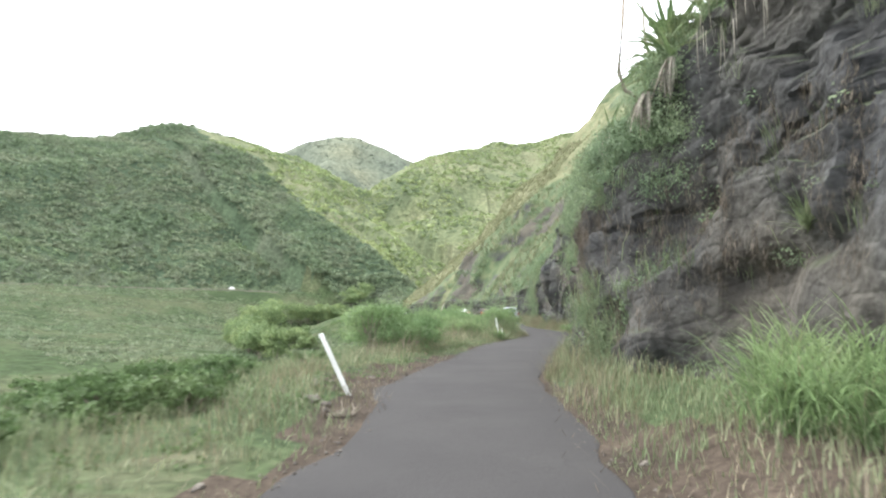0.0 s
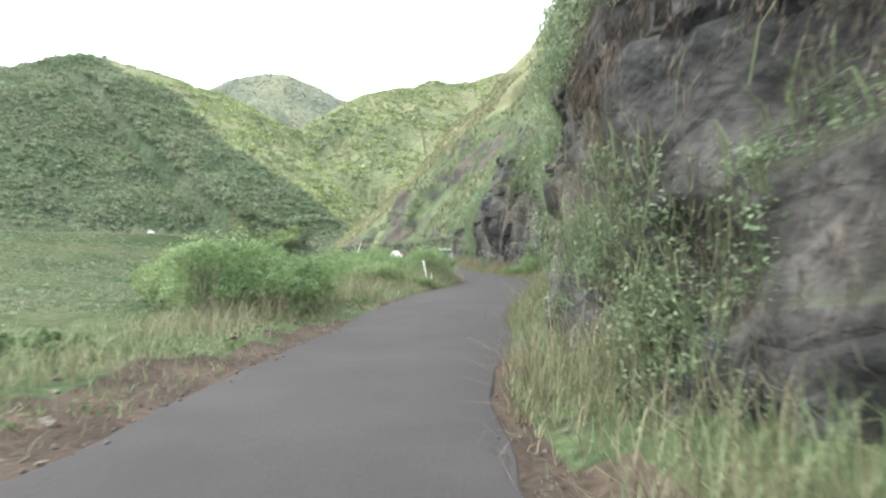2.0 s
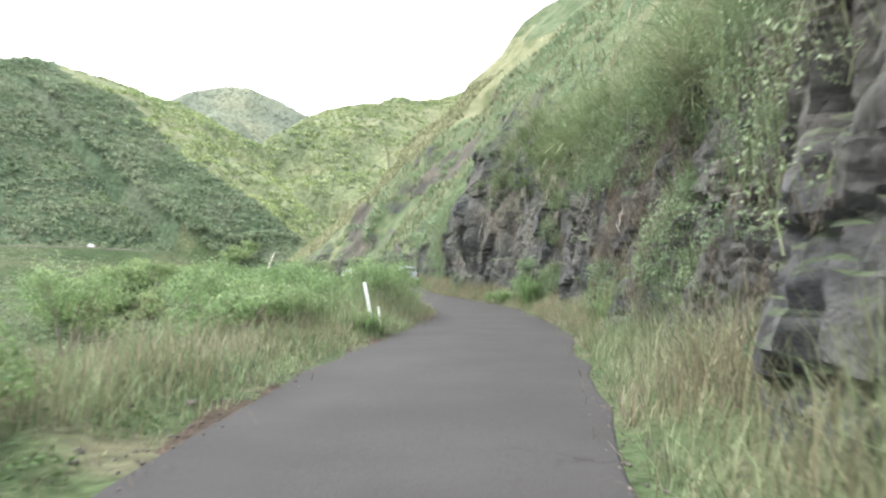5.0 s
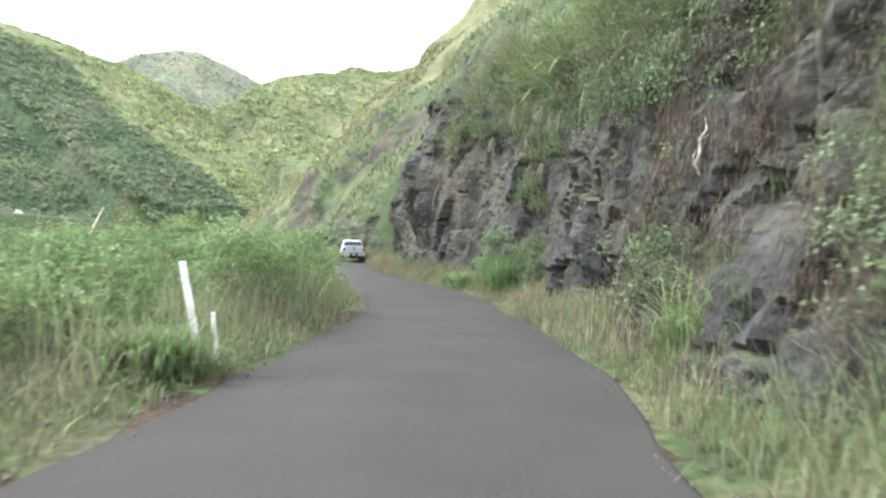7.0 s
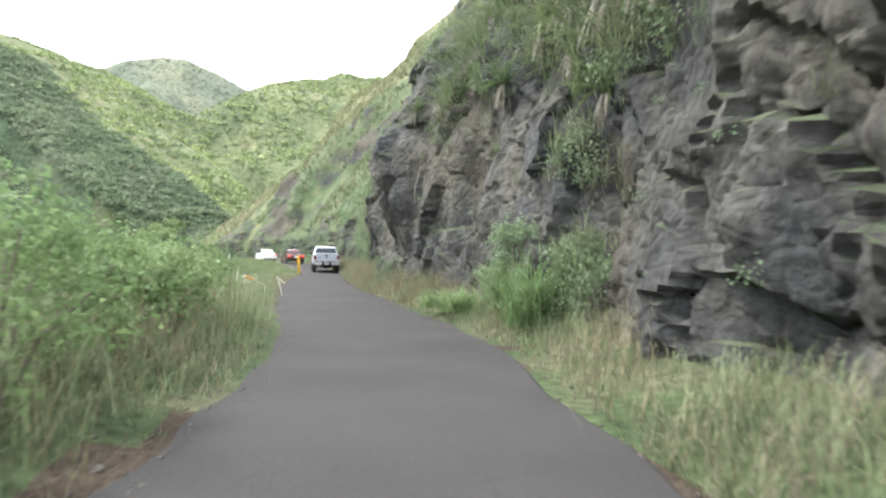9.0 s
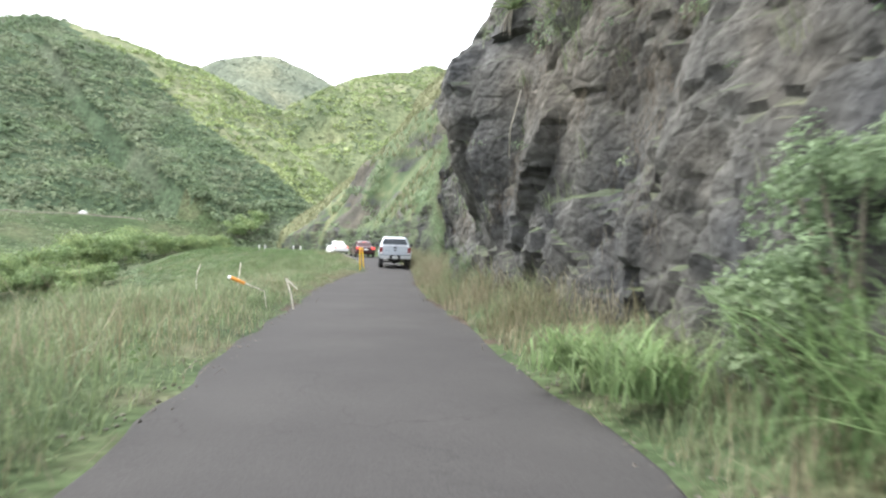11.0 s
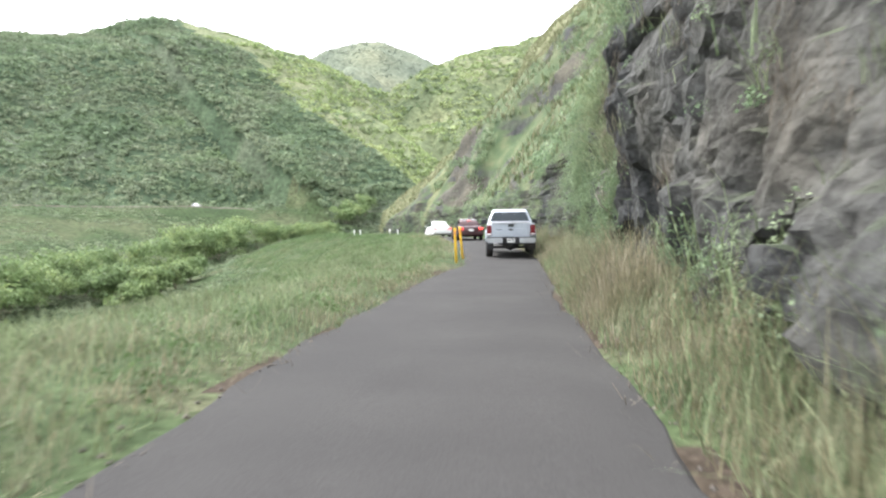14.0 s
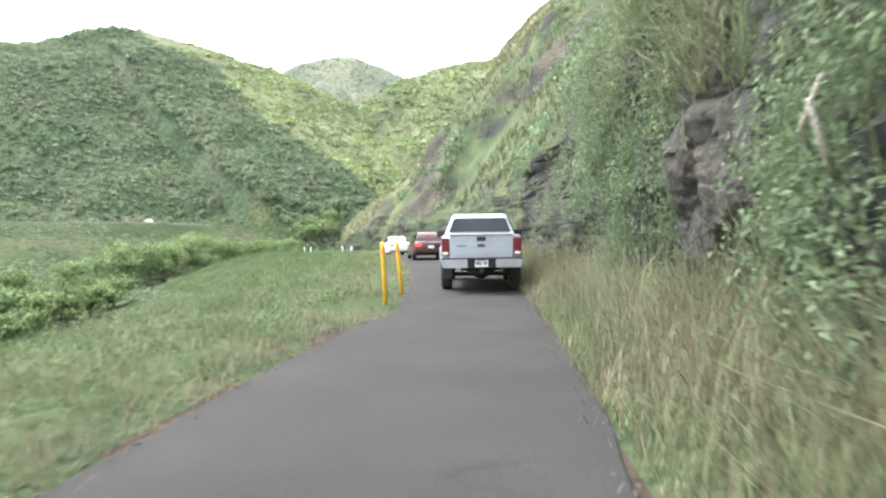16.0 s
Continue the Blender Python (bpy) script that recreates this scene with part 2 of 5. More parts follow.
    add.operation = "MULTIPLY_ADD"
    add.inputs[1].default_value = 1.1
    l.new(patch.outputs[0], add.inputs[0])
    l.new(sep.outputs["Z"], add.inputs[2])
    step = n.new("ShaderNodeMapRange")
    step.inputs[1].default_value, step.inputs[2].default_value = low, high
    l.new(add.outputs[0], step.inputs[0])
    green = n.new("ShaderNodeTexNoise")
    green.inputs["Scale"].default_value, green.inputs["Detail"].default_value = 0.6, 8
    l.new(geo.outputs["Position"], green.inputs["Vector"])
    gr = n.new("ShaderNodeValToRGB")
    e = gr.color_ramp.elements
    e.new(0.5)
    for i, (p, c) in enumerate(zip((0.32, 0.5, 0.66), greens)):
        e[i].position, e[i].color = p, (*c, 1)
    l.new(green.outputs[0], gr.inputs[0])
    mix = n.new("ShaderNodeMixRGB")
    l.new(step.outputs[0], mix.inputs[0])
    l.new(hsv.outputs[0], mix.inputs[1])
    l.new(gr.outputs[0], mix.inputs[2])
    l.new(mix.outputs[0], b.inputs["Base Color"])
    return m


M_CLIFF = cliff_material("mossy_basalt", 1.08, 1.5, [(0.036, 0.048, 0.028), (0.054, 0.068, 0.038), (0.08, 0.09, 0.052)])
M_BANK = cliff_material("turf_and_basalt", 0.70, 0.95, [(0.034, 0.056, 0.026), (0.055, 0.076, 0.036), (0.085, 0.094, 0.05)])
M_DRY = material("dry_turf", [(0.07905, 0.092, 0.042), (0.1209, 0.127, 0.064), (0.1628, 0.162, 0.088)], 0.4, 0.95, 0.8, 5, spec=0.03, tone=(0.95, 0.95, 1.1))
M_BROWN = material("brown_rock", [(0.032, 0.031, 0.027), (0.048, 0.045, 0.037), (0.07, 0.064, 0.05)], 0.35, 0.9, 1.0, 3, spec=0.1)
M_LEAF = material("shrub_leaf", [(0.0775, 0.127, 0.0525), (0.119, 0.182, 0.0735), (0.167, 0.221, 0.0963)], 0.4, 0.6, 0, random_by="island", through_light=0.35, sat=0.95, tone=(1.12, 1.04, 1.4))
M_FEATHER = material("feathery_leaf", [(0.085, 0.145, 0.04666), (0.125, 0.195, 0.06222), (0.17, 0.23, 0.08296)], 0.35, 0.6, 0, random_by="island", through_light=0.42, island=(0.8, 1.25), sat=0.95, tone=(1.06, 1.04, 1.35))
# shrub leaves brightened and yellowed to stand in for sunlight on the slopes
M_LEAF_SUNLIT = material("sunlit_leaf", [(0.1004, 0.15, 0.05053), (0.1504, 0.2086, 0.06866), (0.2007, 0.2477, 0.09036)], 0.05, 0.65, 0, random_by="island", through_light=0.3, island=(0.84, 1.2), sat=0.95, tone=(1.24, 1.14, 1.42))
# leaves of the far peak, paled and greyed to stand in for haze
M_LEAF_FAR = material("hazed_far_leaf", [(0.08179, 0.1183, 0.09621), (0.1115, 0.1531, 0.1175), (0.1488, 0.1809, 0.1389)], 0.04, 0.75, 0, random_by="island", through_light=0.3, island=(0.9, 1.12), sat=0.85, tone=(1.12, 1.0, 0.98))
# the tones of these and the lush leaves also carry haze, greying the green
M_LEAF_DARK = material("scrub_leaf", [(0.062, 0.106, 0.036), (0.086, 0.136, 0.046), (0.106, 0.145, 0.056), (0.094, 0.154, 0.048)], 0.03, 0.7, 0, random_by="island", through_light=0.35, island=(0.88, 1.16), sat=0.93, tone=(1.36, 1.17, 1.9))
M_SHRUB = material("dark_shrub_leaf", [(0.052, 0.088, 0.036), (0.078, 0.124, 0.05), (0.105, 0.15, 0.064)], 0.4, 0.65, 0, random_by="island", through_light=0.3, island=(0.8, 1.2))
M_THICKET = material("thicket_leaf", [(0.098, 0.145, 0.066), (0.142, 0.195, 0.086), (0.195, 0.24, 0.106)], 0.25, 0.65, 0, random_by="island", through_light=0.3, island=(0.75, 1.25))
M_SWARD = material("bank_sward", [(0.08, 0.108, 0.056), (0.122, 0.15, 0.08), (0.168, 0.178, 0.108)], 0.5, 0.75, 0, random_by="island", through_light=0.3)
M_GRASS = material("green_grass", [(0.082, 0.128, 0.0445), (0.132, 0.178, 0.0675), (0.185, 0.2, 0.096)], 0.5, 0.7, 0, random_by="island", through_light=0.35, sat=0.9, tone=(1.1, 1.04, 1.36))
M_STRAW = material("dry_grass", [(0.14, 0.13, 0.055), (0.215, 0.185, 0.09), (0.30, 0.25, 0.145)], 0.7, 0.8, 0, random_by="island", through_light=0.3, sat=0.9, tone=(0.8, 0.84, 1.05))

# ---- the plan: the road's middle line, as x over y ----
ROAD = [(-3.6, -40), (-2.0, -20), (-0.9, -8), (-0.3, 0), (0.1, 4.3), (0.32, 8.7), (0.4, 12.9), (0.58, 17), (1.01, 21), (1.6, 24.7), (2.31, 28.8), (3.11, 33.2), (3.94, 37.6), (4.61, 42.2), (4.99, 46.9),
        (5.01, 51.8), (4.83, 56.8), (4.65, 62), (4.54, 67), (4.58, 72.7), (4.5, 80), (4.25, 88), (3.4, 97), (1.5, 109.5), (-1.6, 122), (-7.3, 137), (-13.4, 148), (-20, 161), (-27, 178), (-32, 200), (-31, 230), (-21, 265), (-6, 300)]
LEFT_EDGE = ([-40, 7, 10.6, 12, 15, 20, 25, 31, 36, 42, 46, 54, 61, 66, 72, 79, 82, 86, 90, 100, 262], [1.7, 1.7, 1.9, 2.3, 2.1, 1.9, 2.15, 2.25, 2.0, 1.45, 1.5, 1.8, 1.9, 2.1, 2.3, 2.2, 1.95, 1.4, 1.35, 1.5, 1.65])
RIGHT_EDGE = ([-40, 7, 11, 15, 19, 25, 30, 36, 42, 47, 54, 60, 65, 72, 80, 86, 100, 262], [1.1, 1.05, 0.92, 1.0, 1.35, 1.35, 1.75, 2.1, 1.9, 2.1, 1.9, 1.7, 1.47, 1.16, 1.25, 1.37, 1.6, 1.65])
_ry = np.arange(-40, 300.01, 0.5)
_rx = np.interp(_ry, [p[1] for p in ROAD], [p[0] for p in ROAD])
for _ in range(16):
    _rx[1:-1] = (_rx[:-2] + 2 * _rx[1:-1] + _rx[2:]) / 4
_rc = np.cos(np.arctan(np.gradient(_rx, _ry)))


def road_x(y):
    return np.interp(y, _ry, _rx)


_climb = np.concatenate([[0], np.cumsum(np.diff(_ry) * 0.0245 * np.clip((_ry[1:] - 76) / 8, 0, 1) * np.clip((122 - _ry[1:]) / 16, 0, 1))])


def climb(y):
    """How far the lane has climbed."""
    return np.interp(y, _ry, _climb)


def across(x, y):
    """Metres to the right of the road's middle."""
    return (x - road_x(y)) * np.interp(y, _ry, _rc)


# ---- hills: crests as bearing left of straight ahead, angle above the horizon and distance, all from one spot on the road ----
SPOT = (3.0, 31.0, 1.3)


def crest(rows):
    out = []
    for az, el, d in rows:
        out.append((SPOT[0] - d * math.sin(radians(az)), SPOT[1] + d * math.cos(radians(az)), SPOT[2] + d * math.tan(radians(el))))
    return out


HILLS = [  # crest, slope of its sides, rounding, kind
    (crest([(62, 10.0, 420), (50, 11.8, 430), (42, 12.8, 430), (36, 13.3, 440), (33, 13.5, 445), (31, 13.8, 450), (29.5, 14.5, 455), (27, 15.1, 460), (25.6, 15.2, 465), (24, 14.7, 470), (21.4, 14.3, 480), (19.5, 13.8, 495), (18.3, 13.5, 505), (15.8, 11.9, 540), (14.1, 10.2, 570), (12.4, 8.9, 600), (10, 7, 620)]), 0.62, 30, 0),
    (crest([(22, 13.7, 440), (18.2, 11.6, 390), (16.2, 9.3, 355), (13.6, 7.6, 322), (11.2, 6.3, 300), (8.9, 4.3, 282), (7.4, 2.6, 272)]), 0.66, 8, 0),
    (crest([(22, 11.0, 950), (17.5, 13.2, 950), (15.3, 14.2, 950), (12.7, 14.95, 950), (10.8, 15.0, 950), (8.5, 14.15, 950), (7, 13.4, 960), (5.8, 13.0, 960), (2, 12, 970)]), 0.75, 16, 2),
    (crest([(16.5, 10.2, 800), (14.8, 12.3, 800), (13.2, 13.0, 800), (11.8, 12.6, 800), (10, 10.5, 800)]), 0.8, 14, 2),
    (crest([(14.6, 6.8, 425), (12.6, 8.7, 435), (10.7, 10.1, 445), (8.3, 11.9, 455), (5.8, 13.0, 460), (3.7, 13.4, 465), (0, 13.2, 470), (-4, 12, 470), (-8, 10, 470)]), 0.7, 10, 1),
    (crest([(10.8, 9.6, 640), (8.5, 11.6, 650), (6.2, 12.9, 660), (4.7, 13.65, 665), (2.4, 14.2, 670), (0.2, 14.4, 680), (-1.4, 14.95, 690), (-2.8, 14.6, 690), (-5, 14.7, 690), (-7, 15.3, 690), (-14, 16, 690)]), 0.7, 12, 1),
    (crest([(12.8, 4.4, 330), (10.5, 6.3, 360), (8.5, 7.6, 385), (5, 8.4, 395), (0, 9, 400)]), 0.6, 12, 1),
]
BASE = [(-420, 20), (-260, 130), (-180, 205), (-96.4, 268.6), (-45, 292), (10, 318)]   # where the far road runs, below the left hill


def to_line(x, y, pts, values=None):
    """Distance to a line of points, and the value met there."""
    best, val = np.full(x.shape, 1e9), np.zeros(x.shape)
    for i in range(len(pts) - 1):
        (ax, ay), (bx, by) = pts[i][:2], pts[i + 1][:2]
        u = np.clip(((x - ax) * (bx - ax) + (y - ay) * (by - ay)) / ((bx - ax) ** 2 + (by - ay) ** 2), 0, 1)
        d = np.hypot(x - ax - u * (bx - ax), y - ay - u * (by - ay))
        near = d < best
        best = np.where(near, d, best)
        if values is not None:
            val = np.where(near, values[i] + u * (values[i + 1] - values[i]), val)
    return best, val




# painted edge between the hill's shaded and sunlit colours, by elevation and bearing
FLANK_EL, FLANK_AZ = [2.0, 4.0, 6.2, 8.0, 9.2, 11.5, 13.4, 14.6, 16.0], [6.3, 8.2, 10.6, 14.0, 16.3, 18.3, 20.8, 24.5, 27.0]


def land(x, y):
    """Height and kind of the ground: 0 scrub coloured as shaded, 1 lush slope coloured as sunlit, 2 far, 3 meadow, 4
    turf by the road, 5 bare verge.
    """
    s = across(x, y)
    le, re = np.interp(y, *LEFT_EDGE), np.interp(y, *RIGHT_EDGE)
    a = np.maximum(-s - le, 0)
    b, _ = to_line(x, y, BASE)
    z = -0.12 * smooth(0.9, 2.5, a) - 6.2 * smooth(2.2, 24, a) + 0.10 * smooth(0.1, 0.8, a)
    z = z + 16.5 * smooth(0, 1.15, np.maximum(a - 20, 0) / (np.maximum(a - 20, 0) + b + 1))
    z = z + fbm(x / 9, y / 9, octaves=3, seed=5) * 0.35 * smooth(2, 14, a) + fbm(x / 1.1, y / 1.1, octaves=3, seed=9) * 0.05 * smooth(0.2, 1.0, a)
    z = np.where(s > 0, -0.01 + 0.06 * smooth(0, 0.5, s - re) + 0.3 * smooth(0.1, 1.5, s - re) + fbm(x / 1.1, y / 1.1, octaves=3, seed=9) * 0.04 * smooth(0.1, 0.8, s - re), z)
    z = np.where((s > -le + 0.3) & (s < re - 0.3), -0.06, z)
    z = z + climb(y)
    bare = fbm(x / 2.5, y / 2.5, octaves=2, seed=77) * 0.45 - 0.45 + 0.5 * smooth(15, 11, y) - 0.35 * smooth(17, 24, y)
    kind = np.where(a > 14, 3, np.where(a > 0.7 + bare + 1.1 * np.exp(-((y - 14.5) / 3.8) ** 2), 4, 5))
    kind = np.where((y > 132) & (y < 158) & (a < 4.5) & (s < 0), 5, kind)
    kind = np.where(s > 0, np.where(s - re > 0.4 + bare + 0.9 * smooth(9, 5, y), 4, 5), kind)
    gully = fbm(x / 60, y / 60, octaves=4, seed=3) * 5.5 + fbm(x / 17, y / 17, octaves=3, seed=31) * 1.6
    for pts, slope, rounding, k in HILLS:
        d, top = to_line(x, y, pts, [p[2] for p in pts])
        h = top - slope * (np.sqrt(d * d + rounding ** 2) - rounding) + gully * smooth(5, 60, d) + fbm(x / 30, y / 30, octaves=3, seed=8) * 1.2
        over = h > z
        z = np.where(over, h, z)
        if k == 0:          # right flank grass coloured as sunlit, the rest scrub coloured as cloud-shaded
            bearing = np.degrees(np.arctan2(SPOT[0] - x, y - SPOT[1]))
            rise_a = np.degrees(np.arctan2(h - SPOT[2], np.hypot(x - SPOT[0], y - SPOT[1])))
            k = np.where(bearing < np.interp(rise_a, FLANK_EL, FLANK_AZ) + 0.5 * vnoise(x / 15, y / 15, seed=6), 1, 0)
        kind = np.where(over, k, kind)
    return z, kind


# ---- the ground: one sheet, finer by the road ----
def spaced(stops):
    out = [stops[0][0]]
    for (a, step), (b, step2) in zip(stops[:-1], stops[1:]):
        while out[-1] < b - 1e-6:
            u = (out[-1] - a) / (b - a)
            out.append(min(b, out[-1] + step + (step2 - step) * u))
    return np.array(out)


gx = spaced([(-2600, 260), (-700, 16), (-320, 7), (-90, 3), (-20, 0.7), (-6, 0.35), (12, 0.4), (30, 3), (120, 8), (500, 30), (2600, 300)])
gy = spaced([(-2200, 300), (-60, 6), (-14, 0.7), (0, 0.5), (110, 0.6), (170, 1.8), (260, 4), (560, 6), (1000, 10), (1400, 50), (3000, 300)])
GX, GY = np.meshgrid(gx, gy)
GZ, GK = land(GX, GY)
gf = grid_faces(len(gy), len(gx))
ground = link_mesh("ground", np.stack([GX.ravel(), GY.ravel(), GZ.ravel()], 1), gf, [M_SHADED_SCRUB, M_SUNLIT_SLOPE, M_FAR, M_FIELD, M_TURF, M_DIRT], GK.ravel()[gf[:, 0]])
tagged(ground, "green valley floor rising into scrub-covered hills", "ground", kind="structure")

# ---- the road ----
ys = np.arange(-38, 262, 0.5)
offs = np.array([-1.0, -0.945, -0.93, -0.6, -0.2, 0.2, 0.6, 0.93, 0.945, 1.0])
slope_x = np.gradient(road_x(ys), ys)
nx, ny = 1 / np.hypot(1, slope_x), -slope_x / np.hypot(1, slope_x)
RV = []
for k, o in enumerate(offs):
    wob = (vnoise(ys * 0.9, ys * 0 + (o > 0), seed=2) * 0.10 + vnoise(ys * 0.2, ys * 0 + (o > 0), seed=4) * 0.12) * (abs(o) > 0.9) * np.sign(o)
    off = o * (np.interp(ys, *LEFT_EDGE) if o < 0 else np.interp(ys, *RIGHT_EDGE)) + wob
    RV.append(np.stack([road_x(ys) + nx * off, ys + ny * off, climb(ys) + 0.03 * (1 - o * o) - (0.07 if abs(o) == 1 else 0)], 1))
RV = np.stack(RV, 1).reshape(-1, 3)
road = link_mesh("road", RV, grid_faces(len(ys), len(offs))[:, ::-1], M_ASPHALT)
tagged(road, "narrow grey worn asphalt lane without markings", "road", kind="structure")

# ---- the cliff and hillside beside the road ----
BULGES = [  # y, length, height above the road of the middle, reach out over the road, height of it
    (17, 3.0, 3.6, 0.35, 2.0), (64.3, 2.4, 4.8, 1.6, 2.3), (72, 3.5, 5.0, 0.6, 2.5), (40, 5, 4.5, 0.4, 2.0), (8, 4, 6, 0.5, 3), (75, 1.5, 5, 0.7, 3), (85, 5, 5, 0.3, 2.5)]


def cliff_height(y):
    return np.interp(y, [-30, 0, 8, 11, 14, 18, 21, 27, 36, 46, 58, 70, 78, 92, 104, 130, 160, 200, 270], [9, 8, 7.0, 6.4, 5.1, 4.7, 5.0, 5, 5.5, 7, 10, 10, 6, 6, 3.6, 3, 3, 2, 2])


cy = np.concatenate([np.arange(-26, -2, 0.5), np.arange(-2, 92, 0.16), np.arange(92, 290, 0.8)])
low = np.linspace(0, 1, 96)
up = 1 + 119 * np.linspace(0.012, 1, 74) ** 1.9
prof = np.concatenate([low, up])
CY, CV = np.meshgrid(cy, prof, indexing="ij")
HC = cliff_height(CY)
foot = np.interp(CY, [-26, 8, 10, 12, 14, 18, 22, 30, 40, 48, 56, 62, 66, 70, 76, 84, 100], [4.2, 4.2, 3.4, 2.4, 1.8, 1.75, 2.6, 3.2, 3.3, 3.2, 2.9, 2.25, 2.35, 2.45, 2.35, 2.8, 3.2]) + 0.3 * vnoise(CY / 5, CY * 0, seed=11) + 0.18 * vnoise(CY / 1.7, CY * 0, seed=12)
foot = foot + np.interp(CY, [100, 130, 150, 166, 182, 190, 200, 230, 290], [0, 2.0, 4.4, 5.2, 5.0, 8.5, 17, 45, 90])
on = np.minimum(CV, 1)
beyond = np.maximum(CV - 1, 0)
lean = 0.16 * HC * on ** 1.3
S = foot + lean + beyond * 0.86 * (1 + 0.33 * smooth(150, 178, CY))
Z = climb(CY) - 0.4 + (HC + 0.4) * on + beyond * 1.12 - 0.0034 * beyond ** 2
for by, bl, bz, out_by, bh in BULGES:
    S = S - out_by * np.exp(-((CY - by) / bl) ** 2 - ((Z - bz) / bh) ** 2)
sx = np.gradient(road_x(cy), cy)[:, None]
X = road_x(CY) + S / np.hypot(1, sx)
Y = CY - S * sx / np.hypot(1, sx) * 0.3
steep = 1 - smooth(0, 6, beyond)
BED = Z + 0.10 * Y + 0.25 * vnoise(X / 3, Y / 3, Z / 3, 29)      # the beds dip a little along the road
c1, c2, own, ti1 = cells(X / 1.7, Y / 1.4, BED / 1.5, 21)
e1, e2, own2, ti2 = cells(X / 0.75, Y / 0.66, BED / 0.62, 25)
g1, g2, own3, ti3 = cells(X / 0.36, Y / 0.34, BED / 0.30, 27)
in1, in2 = smooth(0, 0.07, c2 - c1), smooth(0, 0.08, e2 - e1)
rock = (own - 0.5) * 0.36 + ti1 * 0.32 - 0.12 * (1 - in1) + (own2 - 0.5) * 0.15 + ti2 * 0.11 - 0.05 * (1 - in2) + (own3 - 0.5) * 0.035 + ti3 * 0.04 + fbm(X / 0.9, Y / 0.9, Z / 0.9, 3, 51) * 0.05
soil = fbm(X / 7, Y / 7, Z / 7, 4, 41) * 0.9
rise = smooth(0, 0.10, CV)
X = X - (rock * (0.25 + 0.75 * steep) + fbm(X / 3.5, Y / 3.5, Z / 3.5, 3, 43) * 0.5 * steep) * rise
Z = Z + (1 - steep) * soil + fbm(X / 22, Y / 22, octaves=3, seed=47) * 1.6 * smooth(4, 25, beyond) + steep * rise * (own2 - 0.5) * 0.12
X = X + 2.0 * np.exp(-((Z - 23) / 6.5) ** 2) * smooth(138, 152, CY)
X = X - (fbm(CY / 9, Z / 6, octaves=3, seed=61) * 1.3 + np.abs(fbm(CY / 4, Z / 14, octaves=2, seed=62)) * 0.9) * smooth(122, 140, CY) * smooth(0.6, 2.5, CV)
# worn, rounded ledges at the foot of the first corner
worn = smooth(19, 16, CY) * smooth(3.0, 2.2, Z) * smooth(0.1, 0.3, CV)
for _ in range(3):
    for G in (X, Z):
        for ax in (0, 1):
            G += worn * ((np.roll(G, 1, ax) + np.roll(G, -1, ax)) / 2 - G) * 0.6
cf = grid_faces(len(cy), len(prof))
far_rock = (CY > 102) & ((CV > 5.5) | (fbm(CY / 6, Z / 5, octaves=3, seed=57) < 0.15))
upper = ((cf[:, 0] % len(prof) >= 94) & (CY.ravel()[cf[:, 0]] <= 102) | far_rock.ravel()[cf[:, 0]]).astype(int)
YW = Y.ravel()[cf[:, 0]]
ZW = Z.ravel()[cf[:, 0]]
wander = fbm(YW / 9, ZW / 6, octaves=3, seed=58)
upper = np.where((YW > 138) & (YW < 176) & (ZW > 3) & (ZW < np.minimum(18, 5 + (YW - 138) * 0.6) + 3 * wander) & (wander > -0.15), 3, upper)          # brown rock under the spur's crest
upper = np.where((YW > np.maximum(139 + wander * 6, 170 + wander * 2 - (ZW - 7) * 1.3)) & (YW < 215) & (ZW > 1) & (ZW < 48 + 3 * wander), 2, upper)       # dry yellow grass along it
upper = np.where((YW > 122 + 2 * wander) & (YW < 135 + 3 * wander) & (ZW > 15.5 + 2 * wander) & (ZW < 22.5 + 3 * wander), 3, upper)       # a dark outcrop high on the slope
upper = np.where((np.abs(YW - 152 - wander * 2 - (ZW - 5) * 0.7) < 1.6) & (ZW > 2) & (ZW < 12), 2, upper)
cliff = link_mesh("cliff", np.stack([X.ravel(), Y.ravel(), Z.ravel()], 1), cf[:, ::-1], [M_CLIFF, M_BANK, M_DRY, M_BROWN], upper)
cliff.data.set_sharp_from_angle(angle=radians(30))
tagged(cliff, "dark basalt road cut with overgrown hillside above", "cliff", kind="structure")
CLIFF_P = np.stack([X, Y, Z], 2)


def skin(n, y0, y1, v0, v1):
    """Points spread evenly over a stretch of the cliff: along the road from y0 to y1, over the profile from v0 to v1."""
    fi = np.clip(np.interp(rs_skin.uniform(y0, y1, n), cy, np.arange(len(cy))), 0, len(cy) - 1.001)
    fj = np.clip(np.interp(rs_skin.uniform(v0, v1, n), prof, np.arange(len(prof))), 0, len(prof) - 1.001)
    i, j = fi.astype(int), fj.astype(int)
    a, b = (fi - i)[:, None], (fj - j)[:, None]
    return (CLIFF_P[i, j] * (1 - a) + CLIFF_P[i + 1, j] * a) * (1 - b) + (CLIFF_P[i, j + 1] * (1 - a) + CLIFF_P[i + 1, j + 1] * a) * b


rs_skin = np.random.default_rng(23)


# ---- plants as many small leaves ----
rng = np.random.default_rng(7)


